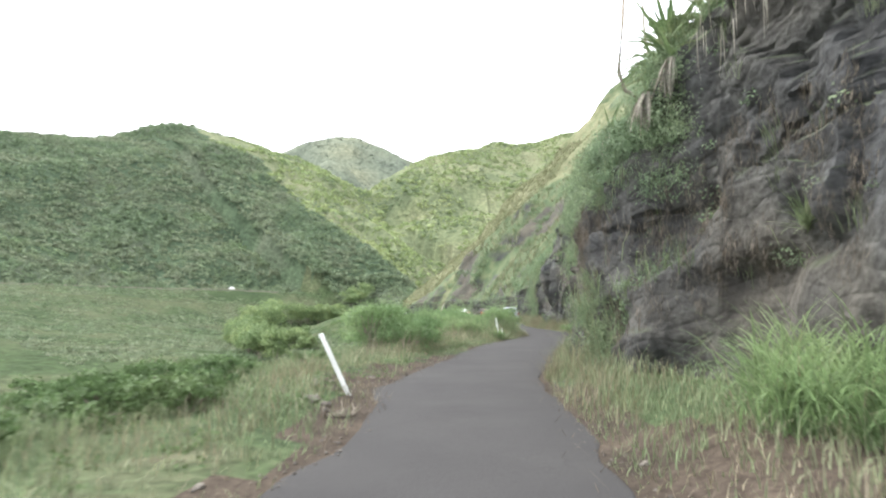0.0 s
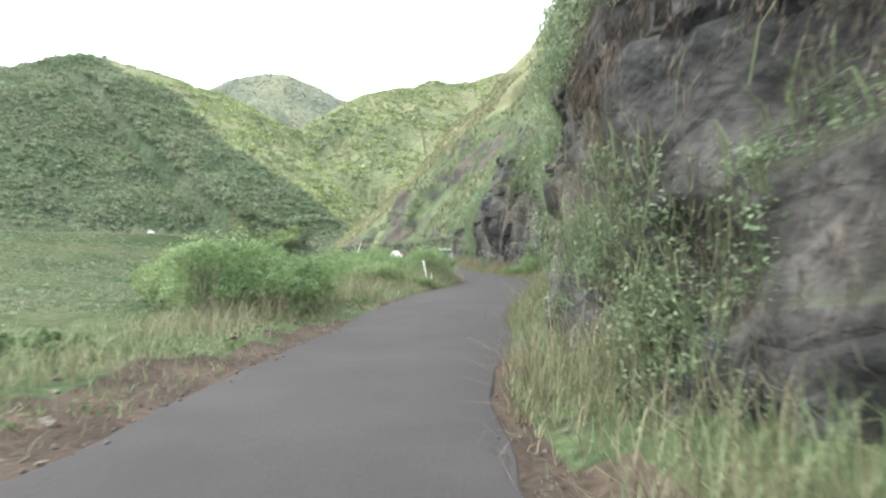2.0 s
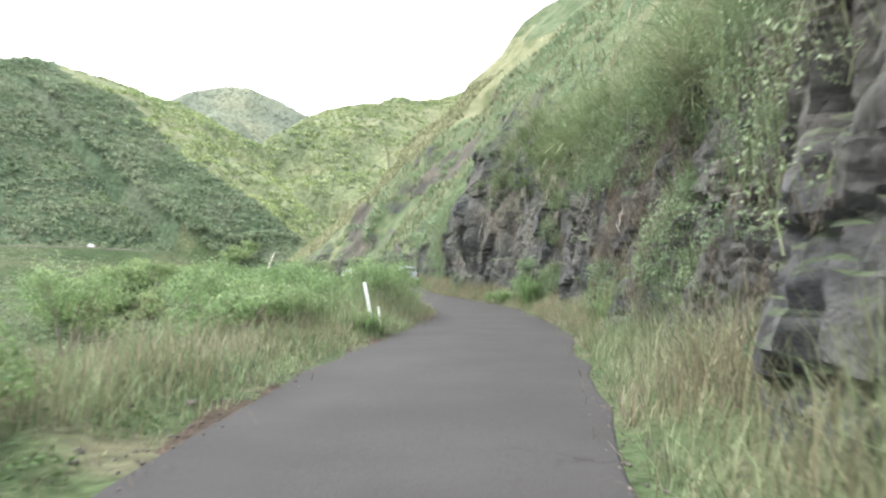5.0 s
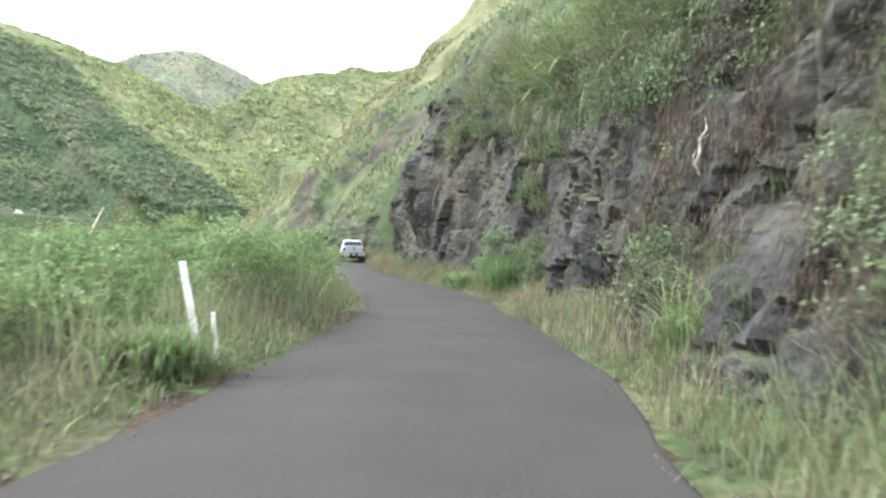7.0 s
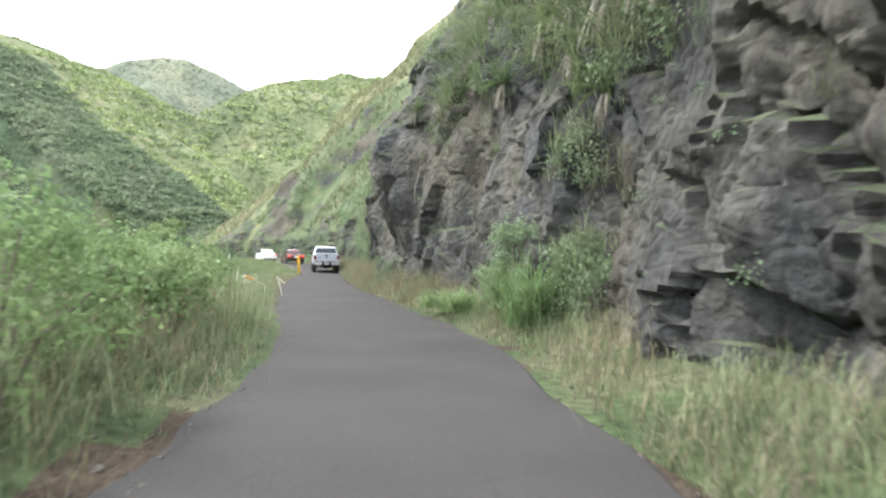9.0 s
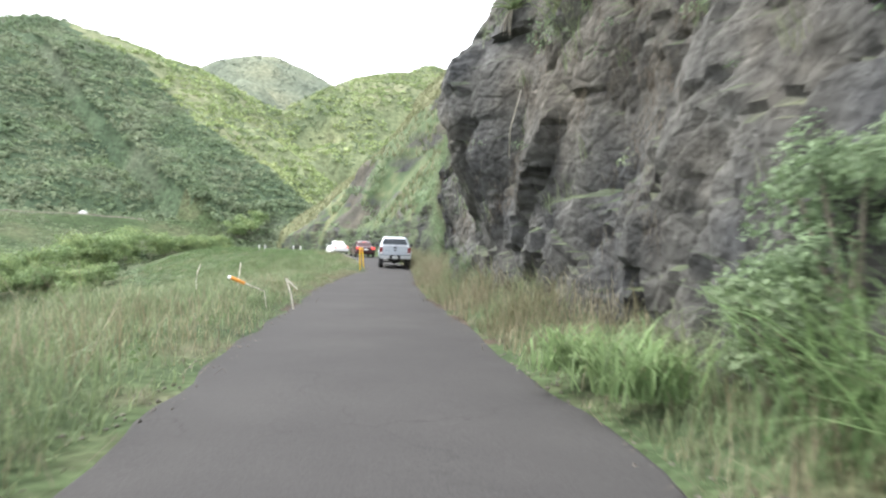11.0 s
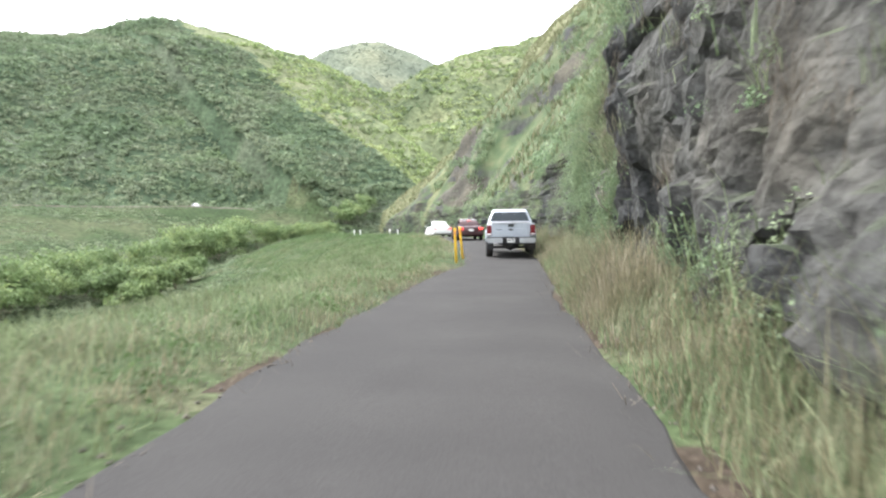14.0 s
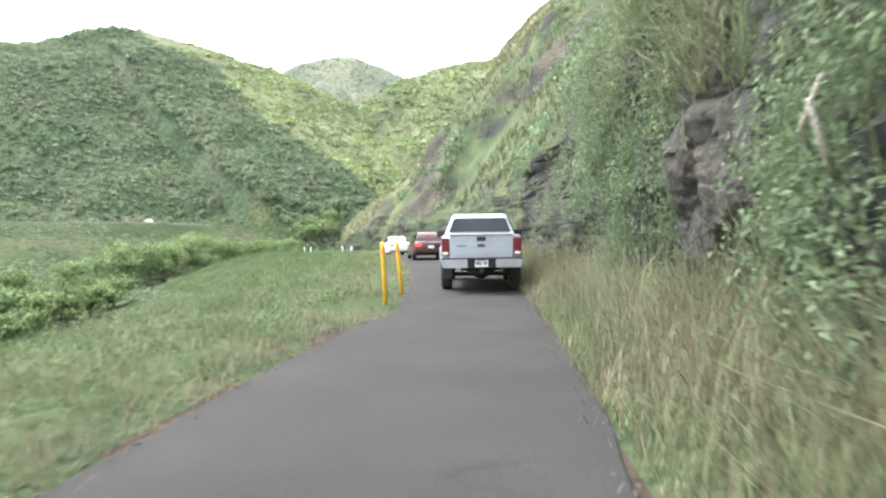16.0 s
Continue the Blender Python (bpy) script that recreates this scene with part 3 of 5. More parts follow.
def tufts(centres, sizes, leaves, leaf, flat=0.75, lift=0.35, three=False):
    """Leaf triangles on uneven mounds: centres (n, 3), sizes (n,)."""
    n = len(centres)
    th, ph = rng.uniform(0, 2 * np.pi, (n, leaves)), np.arccos(rng.uniform(-0.15, 1, (n, leaves)))
    r = sizes[:, None] * rng.uniform(0.55, 1.08, (n, leaves)) * (1 + 0.25 * np.sin(th * 2 + rng.uniform(0, 6, (n, 1))))
    d = np.stack([np.sin(ph) * np.cos(th), np.sin(ph) * np.sin(th), np.cos(ph)], 2)
    p = centres[:, None, :] + d * r[..., None] * np.array([1, 1, flat]) + np.array([0, 0, 1]) * (sizes * lift)[:, None, None]
    nrm = d + rng.normal(0, 0.45, d.shape)
    nrm /= np.linalg.norm(nrm, axis=2, keepdims=True)
    t = np.cross(nrm, rng.normal(0, 1, d.shape))
    t /= np.linalg.norm(t, axis=2, keepdims=True) + 1e-9
    bt = np.cross(nrm, t)
    ls = (leaf * sizes)[:, None, None] * rng.uniform(0.6, 1.3, (n, leaves, 1))
    if three:
        v = np.stack([p - t * ls * 0.6, p + bt * ls * 0.62, p + t * ls * 0.6], 2).reshape(-1, 3)
        return v, np.arange(len(v)).reshape(-1, 3)
    v = np.stack([p - t * ls * 0.5, p + bt * ls * 0.42, p + t * ls * 0.5, p - bt * ls * 0.42], 2).reshape(-1, 3)
    return v, np.arange(len(v)).reshape(-1, 4)


def ground_z(x, y):
    return land(np.asarray(x, float), np.asarray(y, float))[0]


def gz(x, y):
    return float(ground_z(np.array([x]), np.array([y]))[0])


# shrubs over the hills, thick on the shade-coloured scrub and thinner on the sunlit-coloured lush slopes
def hill_shrubs(count, kinds, near, far, size, leaves, az, bare, seed):
    az_r = np.radians(rng.uniform(az[0], az[1], count * 4))
    d = np.sqrt(rng.uniform(near ** 2, far ** 2, count * 4))
    x, y = SPOT[0] - d * np.sin(az_r), SPOT[1] + d * np.cos(az_r)
    z, k = land(x, y)
    keep = np.isin(k, kinds) & (fbm(x / 26, y / 26, octaves=3, seed=seed) > bare)
    x, y, z = x[keep][:count], y[keep][:count], z[keep][:count]
    s = rng.uniform(size[0], size[1], len(x)) * (0.7 + 0.6 * rng.random(len(x)) ** 3)
    return tufts(np.stack([x, y, z - s * 0.1], 1), s, leaves, 0.75, 0.55, 0.1, True)


# dark leaf colour carries the cloud shade on this hill
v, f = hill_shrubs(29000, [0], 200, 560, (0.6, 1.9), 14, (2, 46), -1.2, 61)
tagged(link_mesh("hill_scrub", v, f, M_LEAF_DARK), "dense green scrub on the left hill, coloured dark as if under cloud", "shrubs", kind="stuff")
tree_p = []
for (ax, ay, az_), (bx, by, bz) in zip(HILLS[0][0][3:12], HILLS[0][0][4:13]):
    for _ in range(7):
        u = rng.random()
        tree_p.append((ax + (bx - ax) * u + rng.uniform(-6, 6), ay + (by - ay) * u + rng.uniform(-6, 6)))
for (ax, ay), (bx, by) in zip(BASE[1:5], BASE[2:6]):
    for _ in range(34):
        u = rng.random()
        tree_p.append((ax + (bx - ax) * u - rng.uniform(2, 6) * 0.6, ay + (by - ay) * u + rng.uniform(3, 9)))
tree_p = np.array(tree_p)
v, f = tufts(np.column_stack([tree_p, land(tree_p[:, 0], tree_p[:, 1])[0]]), rng.uniform(1.4, 2.8, len(tree_p)), 60, 0.45, 0.9, 0.3, True)
tagged(link_mesh("small_trees", v, f, M_LEAF_DARK), "small round trees along ridge and far road", "trees", kind="stuff")
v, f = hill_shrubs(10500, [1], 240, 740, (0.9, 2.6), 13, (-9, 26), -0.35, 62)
tagged(link_mesh("slope_scrub", v, f, M_LEAF_SUNLIT), "yellow-green shrubs on the valley slopes, coloured bright as if sunlit", "shrubs", kind="stuff")
v, f = hill_shrubs(4500, [1], 240, 740, (0.7, 2.0), 12, (-9, 24), 0.0, 64)
tagged(link_mesh("slope_scrub", v, f, M_LEAF_DARK), "darker green shrubs in patches on the valley slopes", "shrubs", kind="stuff")
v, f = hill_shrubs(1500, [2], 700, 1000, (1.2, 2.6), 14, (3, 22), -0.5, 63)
tagged(link_mesh("far_scrub", v, f, M_LEAF_FAR), "green scrub on the far peak, haze put into its colour", "shrubs", kind="stuff")

# ---- plants by the road ----
def blades(base, height, width, lean, heading, curl=0.5):
    """Grass blades, three levels each: base (n, 3), the rest (n,)."""
    n = len(base)
    hx, hy = np.cos(heading), np.sin(heading)
    sxx, syy = -hy, hx
    rows = []
    for u, w in ((0, 1.0), (0.55, 0.75), (1.0, 0.08)):
        out_by = lean * height * (u ** (1 + curl * 2))
        up_by = height * u * np.sqrt(np.maximum(0.05, 1 - (lean * u) ** 2 * 0.6))
        c = base + np.stack([hx * out_by, hy * out_by, up_by], 1)
        half = (width * w / 2)[:, None] * np.stack([sxx, syy, np.zeros(n)], 1)
        rows += [c - half, c + half]
    v = np.stack(rows, 1).reshape(-1, 3)
    k = np.arange(n)[:, None] * 6
    f = np.concatenate([k + np.array([0, 1, 3, 2]), k + np.array([2, 3, 5, 4])])
    return v, f


def arching(base, length, width, rise_a, bend, heading):
    """Long grass leaves, seven levels each, that rise and then bend over: base (n, 3), the rest (n,); angles in radians."""
    n = len(base)
    hx, hy = np.cos(heading), np.sin(heading)
    side_v = np.stack([-hy, hx, np.zeros(n)], 1)
    p, rows = base.copy(), []
    for i in range(7):
        u = i / 6
        half = (width * (1 - u ** 2.5) / 2 + 0.001)[:, None] * side_v
        rows += [p - half, p + half]
        a = rise_a - bend * u ** 1.4
        p = p + (length / 6)[:, None] * np.stack([hx * np.cos(a), hy * np.cos(a), np.sin(a)], 1)
    v = np.stack(rows, 1).reshape(-1, 3)
    k = np.arange(n)[:, None] * 14
    return v, np.concatenate([k + 2 * i + np.array([0, 1, 3, 2]) for i in range(6)])


def verge(side, y0, y1, s0, s1, per_m2, height, width, mat, name, label, clump=0.5, seed=1, tall_far=0.0, thin=0.0, along=((0, 1), (1, 1))):
    n = int((y1 - y0) * (s1 - s0) * per_m2)
    y = rng.uniform(y0, y1, n)
    u = rng.uniform(0, 1, n)
    edge = np.interp(y, *(LEFT_EDGE if side < 0 else RIGHT_EDGE))
    s = edge + s0 + (s1 - s0) * u
    slope = np.gradient(_rx, _ry)
    sl = np.interp(y, _ry, slope)
    x = road_x(y) + side * s / np.hypot(1, sl)
    yy = y - side * s * sl / np.hypot(1, sl)
    dense = fbm(x / 1.6, yy / 1.6, octaves=3, seed=seed)
    bare_here = land(x, yy)[1] == 5
    keep = rng.random(n) < np.clip(0.8 + dense * 0.8 - thin * (1 - u), 0.3, 1) * np.where(bare_here, 0.6 - (0.42 * np.exp(-((yy - 14.5) / 3.8) ** 2) if side < 0 else 0), 1) * np.where((side > 0) & (yy < 11), 0.8, 1)
    x, yy, s, u, dense = x[keep], yy[keep], s[keep], u[keep], dense[keep]
    n = len(x)
    h = rng.uniform(height[0], height[1], n) * (1 + clump * dense) * (0.55 + 0.45 * smooth(0, 0.35, u) + tall_far * u)
    h = np.maximum(h * np.interp(yy, *along), 0.07)
    z = ground_z(x, yy) - 0.04
    v, f = blades(np.stack([x, yy, z], 1), h, rng.uniform(width[0], width[1], n), rng.uniform(0.2, 1.05, n), rng.uniform(0, 2 * np.pi, n))
    return tagged(link_mesh(name, v, f, mat), label, "grass", kind="stuff")


RIGHT_TALL = ([-6, 8, 13, 24, 40, 47, 56, 61, 85, 112], [0.22, 0.4, 0.85, 0.95, 0.8, 0.5, 0.6, 1.0, 1.05, 1.0])
LEFT_TALL = ([-6, 12, 20, 30, 50, 56, 64, 76], [0.9, 0.7, 0.8, 0.9, 0.95, 0.9, 0.95, 0.6])
verge(1, -6, 12, 1.8, 3.4, 80, (0.10, 0.32), (0.012, 0.028), M_GRASS, "bank_grass", "green grass on the bank below the rock", 0.6, 13)
verge(1, -6, 112, 0.0, 1.9, 180, (0.30, 0.75), (0.007, 0.017), M_GRASS, "verge_grass", "long green roadside grass under the cliff", 0.6, 3, 0.35, 0.1, RIGHT_TALL)
verge(1, -6, 112, -0.05, 1.8, 135, (0.35, 0.90), (0.006, 0.016), M_STRAW, "dry_verge_grass", "tall dry straw-coloured grass beside the lane", 0.7, 4, 0.3, 0.2, RIGHT_TALL)
verge(-1, -6, 125, 0.0, 3.6, 120, (0.16, 0.48), (0.010, 0.024), M_GRASS, "verge_grass", "green roadside grass on the valley side", 0.6, 5, 0.25, 0.05, LEFT_TALL)
verge(-1, -6, 125, -0.05, 2.4, 70, (0.15, 0.55), (0.006, 0.014), M_STRAW, "dry_verge_grass", "dry straw-coloured grass along the valley side", 0.8, 6, 0.2, 0.1, LEFT_TALL)
verge(-1, 50, 112, 1.6, 7, 90, (0.2, 0.5), (0.012, 0.028), M_SWARD, "bank_grass", "soft green grass on the rounded bank", 0.7, 17, 0, 0, LEFT_TALL)
verge(-1, -4, 165, 3.4, 16, 26, (0.25, 0.6), (0.025, 0.06), M_SWARD, "slope_grass", "thick green grass falling away into the valley", 0.7, 7, 0, 0, LEFT_TALL)
verge(-1, 18, 54, 0.4, 1.8, 26, (0.5, 1.05), (0.006, 0.018), M_STRAW, "seeding_grass", "tall pale seeding grass in front of bushes", 0.8, 8)


verge(-1, 34, 53, 0.2, 1.6, 45, (0.7, 1.25), (0.008, 0.018), M_GRASS, "plume_grass", "tall pale green plume grass in front of bushes", 0.8, 18)


def part(name, bm, mat, parent, label="", soft=False):
    me = bpy.data.meshes.new(name)
    bmesh.ops.recalc_face_normals(bm, faces=bm.faces)
    bm.to_mesh(me)
    bm.free()
    me.materials.append(mat)
    if soft:
        me.polygons.foreach_set("use_smooth", np.full(len(me.polygons), True))
    ob = new(name, me)
    ob.parent = parent
    if label:
        ob["label"] = label
    return ob


def array_part(name, v, f, mat, parent, label="", soft=True):
    ob = link_mesh(name, v, f, mat, soft=soft)
    ob.parent = parent
    if label:
        ob["label"] = label
    return ob


def thing(name, m, label, category, group=""):
    ob = new(name)
    ob.empty_display_size = 0.2
    ob.matrix_world = m
    return tagged(ob, label, category, group)


def tube(pts, radii, sides=7, bm=None):
    """A tapered round rod through points."""
    bm = bm or bmesh.new()
    rings = []
    for i, p in enumerate(pts):
        p = Vector(p)
        d = (Vector(pts[min(i + 1, len(pts) - 1)]) - Vector(pts[max(i - 1, 0)])).normalized()
        q = d.to_track_quat("Z", "Y")
        rings.append([bm.verts.new(p + q @ Vector((radii[i] * math.cos(2 * math.pi * k / sides), radii[i] * math.sin(2 * math.pi * k / sides), 0))) for k in range(sides)])
    for a, b in zip(rings[:-1], rings[1:]):
        for k in range(sides):
            bm.faces.new((a[k], a[(k + 1) % sides], b[(k + 1) % sides], b[k]))
    bm.faces.new(rings[0][::-1])
    bm.faces.new(rings[-1])
    return bm


M_BARK = material("grey_bark", [(0.10, 0.085, 0.065), (0.17, 0.15, 0.12), (0.26, 0.23, 0.19)], 4, 0.9, 0.6, 40)
M_DEAD = material("bleached_wood", [(0.30, 0.27, 0.22), (0.42, 0.39, 0.34), (0.52, 0.49, 0.43)], 6, 0.85, 0.4, 50)


def bush(x, y, width, height, mat, label, leaf=0.085, count=1300, group="bushes along the valley side", fine=False):
    """A rounded uneven bush: stems from the ground and many small leaves."""
    z = float(ground_z(np.array([x]), np.array([y]))[0])
    root = thing("bush", pose(x, y, z - 0.05), label, "bush", group)
    bm = bmesh.new()
    n_st = 7
    tips = []
    for k in range(n_st):
        a = 2 * math.pi * k / n_st + rng.uniform(-0.4, 0.4)
        r = width / 2 * rng.uniform(0.35, 0.8)
        tip = (math.cos(a) * r, math.sin(a) * r, height * rng.uniform(0.55, 0.85))
        tips.append(tip)
        tube([(math.cos(a) * 0.06, math.sin(a) * 0.06, 0), (tip[0] * 0.45, tip[1] * 0.45, tip[2] * 0.6), tip], [0.03, 0.02, 0.008], 5, bm)
    part("woody_base", bm, M_BARK, root)
    cl = np.array(tips + [(rng.uniform(-0.4, 0.4) * width, rng.uniform(-0.4, 0.4) * width, height * rng.uniform(0.2, 0.75)) for _ in range(9)])
    sz = np.full(len(cl), 0.27 * min(width, height * 1.3)) * rng.uniform(0.7, 1.2, len(cl))
    v, f = tufts(cl - np.array([0, 0, 1]) * sz[:, None] * 0.35, sz, count // len(cl), leaf / float(sz.mean()), 0.8, 0.35, fine)
    v[:, 2] = np.maximum(v[:, 2], 0.03)
    array_part("foliage", v, f, mat, root)
    return root


for k in range(30):
    yb = 22 + 5.0 * (k + rng.uniform(0, 0.8)) / 9 if k < 9 else 33.5 + 17 * (k - 9 + rng.uniform(0, 0.8)) / 21
    sb = np.interp(yb, *LEFT_EDGE) + (rng.uniform(1.3, 2.0) if k % 2 else rng.uniform(2.4, 3.4) if k < 9 else rng.uniform(3.0, 6.0))
    if 33 < yb < 38.5:
        sb = max(sb, 4.4)
    hb = rng.uniform(1.0, 1.4) + (0.5 if yb > 38 else 0) + (0.5 if sb > 4.5 else 0)
    bush(float(road_x(yb)) - sb, yb, rng.uniform(1.4, 2.3), hb, M_FEATHER, "soft green feathery bush among tall roadside grass", leaf=0.065, count=3200, fine=True)
for k in range(16):
    yb = rng.uniform(3, 22)
    sb = rng.uniform(7.0, 14)
    bush(float(road_x(yb)) - sb, yb, rng.uniform(1.2, 2.0), rng.uniform(0.5, 0.8), M_SHRUB, "low green bush on the grassy bank below the lane", leaf=0.065, count=1800, fine=True)

for k in range(24):
    yb = 4.5 + 13 * (k + rng.uniform(0, 0.9)) / 24
    sb = np.interp(yb, *LEFT_EDGE) + 1.6 + 4.6 * rng.random() + (1.2 if 10 < yb < 16 else 0)
    bush(float(road_x(yb)) - sb, yb, rng.uniform(1.0, 1.7), rng.uniform(0.35, 0.65), M_SHRUB, "low leafy green shrub beside the lane", leaf=0.06, count=1500, fine=True)

for bx, by, bw, bh in [(8.15, 51.1, 1.1, 2.2), (7.95, 51.7, 0.9, 1.3), (8.35, 50.3, 1.2, 2.5)]:
    bush(bx, by, bw, bh, M_LEAF, "leafy bright green bush at the foot of the cliff", leaf=0.05, count=4000, group="bushes under the cliff", fine=True)

# bushes in rows across the meadow
for x0, y0, x1, y1, n, wide in [(-28, 92, -54, 152, 20, 6.0), (-60, 175, -68, 235, 7, 9.0), (-68, 235, -45, 288, 10, 9.0), (-34, 122, -50, 146, 9, 4.6), (-30, 118, -40, 150, 8, 4.0), (-62, 196, -74, 250, 5, 9.0)]:
    for k in range(n):
        u = (k + rng.uniform(0.1, 0.9)) / n
        bush(x0 + (x1 - x0) * u + rng.uniform(-1.5, 1.5), y0 + (y1 - y0) * u + rng.uniform(-1.5, 1.5), wide * rng.uniform(0.6, 1.2), wide * (rng.uniform(0.65, 0.95) if y0 >= 175 else rng.uniform(0.55, 0.8)), M_THICKET,
             "rounded light green bush in a row across the meadow", leaf=0.44 if y0 >= 175 else 0.27, count=2300, group="bushes in the meadow")


az_r = np.radians(rng.uniform(4, 46, 15000))
dd = np.sqrt(rng.uniform(40 ** 2, 280 ** 2, 15000))
mx, my = SPOT[0] - dd * np.sin(az_r), SPOT[1] + dd * np.cos(az_r)
mz, mk = land(mx, my)
ok = (mk == 3) & (fbm(mx / 14, my / 14, octaves=3, seed=71) > -0.45)
mp = np.stack([mx, my, mz], 1)[ok]
v, f = tufts(mp, rng.uniform(0.3, 0.95, len(mp)), 11, 0.62, 0.45, 0.0, True)
tagged(link_mesh("meadow_weeds", v, f, M_LEAF_DARK), "low rough weeds across the sloping meadow", "weeds", kind="stuff")


# leafy tufts over the bank below the lane
nb = 4200
yb_ = rng.uniform(-2, 168, nb)
sb_ = 1.9 + 16 * rng.random(nb) ** 1.3
xb_ = road_x(yb_) - sb_ - 0.6
bank = np.stack([xb_, yb_, ground_z(xb_, yb_) - 0.05], 1)
v, f = tufts(bank, rng.uniform(0.15, 0.42, nb) * (0.8 + 0.01 * np.maximum(0, yb_ - 60)), 56, 0.17, 0.8, 0.0, True)
tagged(link_mesh("bank_weeds", v, f, M_SHRUB), "leafy green weeds over the grassy bank", "weeds", kind="stuff")


# ---- plants on the cliff ----


GREEN = [  # y from, to, height from, to, how thick (plants in all), size
    (30, 40, 3.4, 9.0, 300, 0.40), (30, 33, 0.8, 3.4, 80, 0.36), (21, 31, 3.5, 10, 200, 0.36), (38, 48, 3.8, 11, 330, 0.40), (33, 38, 0.2, 1.6, 40, 0.32), (47.5, 51.2, 0.4, 4.4, 170, 0.36), (50, 60, 5.0, 10, 130, 0.34),
    (77, 86, 0.4, 4.0, 300, 0.38), (73, 86, 4.5, 10, 300, 0.40), (86, 112, 0.4, 7, 520, 0.45), (112, 167, 0.3, 8, 600, 0.6), (0, 12, 6.0, 11, 110, 0.36), (12, 22, 6.0, 11, 120, 0.36), (60, 72, 8.5, 13, 90, 0.38), (17, 23, 0.4, 4, 45, 0.34),
    (84, 104, 2, 10, 260, 0.5), (74, 80, 0.5, 2.4, 130, 0.4), (62, 76, 0.3, 1.3, 90, 0.3),
    (25, 34, 1.5, 5.2, 170, 0.34), (31, 34.5, 2.8, 5.0, 60, 0.34), (9, 16, 0.3, 2.2, 110, 0.26), (13.5, 17.5, 0.2, 1.6, 110, 0.3), (66, 75, 2.5, 7, 40, 0.26)]
fern_c, fern_s = [], []
for y0, y1, z0, z1, n, size in GREEN:
    i0, i1 = np.searchsorted(cy, (y0, y1))
    sub = CLIFF_P[i0:i1].reshape(-1, 3)
    sub = sub[(sub[:, 2] > z0) & (sub[:, 2] < z1)]
    patch = fbm(sub[:, 1] / 2.2, sub[:, 2] / 2.2, octaves=3, seed=91)
    sub = sub[patch > (-0.25 if n < 400 else -9)]
    n = int(n * 0.8)
    pick = rng.integers(0, len(sub), n)
    fern_c.append(sub[pick])
    fern_s.append(np.full(n, size) * rng.uniform(0.5, 1.5, n))
v, f = tufts(np.concatenate(fern_c), np.concatenate(fern_s), 96, 0.11, 0.85, 0.1, True)
tagged(link_mesh("cliff_shrubs", v, f, M_LEAF), "green creeping shrubs clinging to the rock face", "shrubs", kind="stuff")

near_c, near_s = [], []
for y0, y1, z0, z1, n, size in [(19.3, 23.5, 2.5, 8.0, 420, 0.4), (12.2, 19, 4.4, 7.6, 400, 0.4), (12.0, 18.6, 3.3, 4.8, 170, 0.32), (13.2, 18.6, 3.6, 5.2, 150, 0.36), (19, 22, 0.6, 2.6, 100, 0.34)]:
    i0, i1 = np.searchsorted(cy, (y0, y1))
    sub = CLIFF_P[i0:i1].reshape(-1, 3)
    sub = sub[(sub[:, 2] > z0) & (sub[:, 2] < z1)]
    near_c.append(sub[rng.integers(0, len(sub), n)])
    near_s.append(np.full(n, size) * rng.uniform(0.5, 1.5, n))
v, f = tufts(np.concatenate(near_c), np.concatenate(near_s), 150, 0.10, 0.85, 0.1, True)
tagged(link_mesh("cliff_shrubs", v, f, M_LEAF), "small-leaved green shrubs hanging over the rock corner", "shrubs", kind="stuff")
fern_c += [near_c[1][:60], near_c[2][:90], near_c[4][:40]]

# long-bladed grass among them
gc = np.concatenate(fern_c)[::2]
cc = np.repeat(gc, 14, 0) + rng.normal(0, 0.16, (len(gc) * 14, 3))
v, f = blades(cc, rng.uniform(0.25, 0.7, len(cc)), rng.uniform(0.008, 0.02, len(cc)), rng.uniform(0.5, 1.25, len(cc)), rng.normal(np.pi, 1.1, len(cc)), 0.7)
tagged(link_mesh("cliff_grass", v, f, M_GRASS), "long arching grass growing over the rock face", "grass", kind="stuff")

# brown withered growth matted on the bare face
mat_c = []
for y0, y1, z0, z1, n in [(32.5, 40, 0.8, 4.8, 420), (44, 50, 2.5, 5.5, 60), (54, 62, 1.5, 6, 70), (66, 76, 2.0, 6.5, 70), (8, 13, 2.0, 4.5, 60), (10, 16.5, 0.8, 4.2, 130), (20, 30, 1.0, 5.0, 110)]:
    i0, i1 = np.searchsorted(cy, (y0, y1))
    sub = CLIFF_P[i0:i1].reshape(-1, 3)
    sub = sub[(sub[:, 2] > z0) & (sub[:, 2] < z1)]
    sub = sub[fbm(sub[:, 1] / 1.5, sub[:, 2] / 1.5, octaves=3, seed=96) > -0.2]
    mat_c.append(sub[rng.integers(0, len(sub), n)])
mat_c = np.concatenate(mat_c)
cc = np.repeat(mat_c, 34, 0) + rng.normal(0, 0.16, (len(mat_c) * 34, 3)) * np.array([0.3, 1, 1])
v, f = blades(np.zeros_like(cc), rng.uniform(0.10, 0.32, len(cc)), rng.uniform(0.004, 0.010, len(cc)), rng.uniform(0.3, 1.1, len(cc)), rng.uniform(0, 6.28, len(cc)))
v = v * np.array([1, 1, -1]) + np.repeat(cc - np.array([0.08, 0, 0]), 6, 0)
M_MATTED = material("matted_dead_growth", [(0.062, 0.052, 0.042), (0.098, 0.082, 0.065), (0.14, 0.118, 0.092)], 0.8, 0.9, 0, random_by="island", through_light=0.2)
tagged(link_mesh("dead_growth", v, f, M_MATTED), "brown dead growth matted over the rock face", "dead plants", kind="stuff")

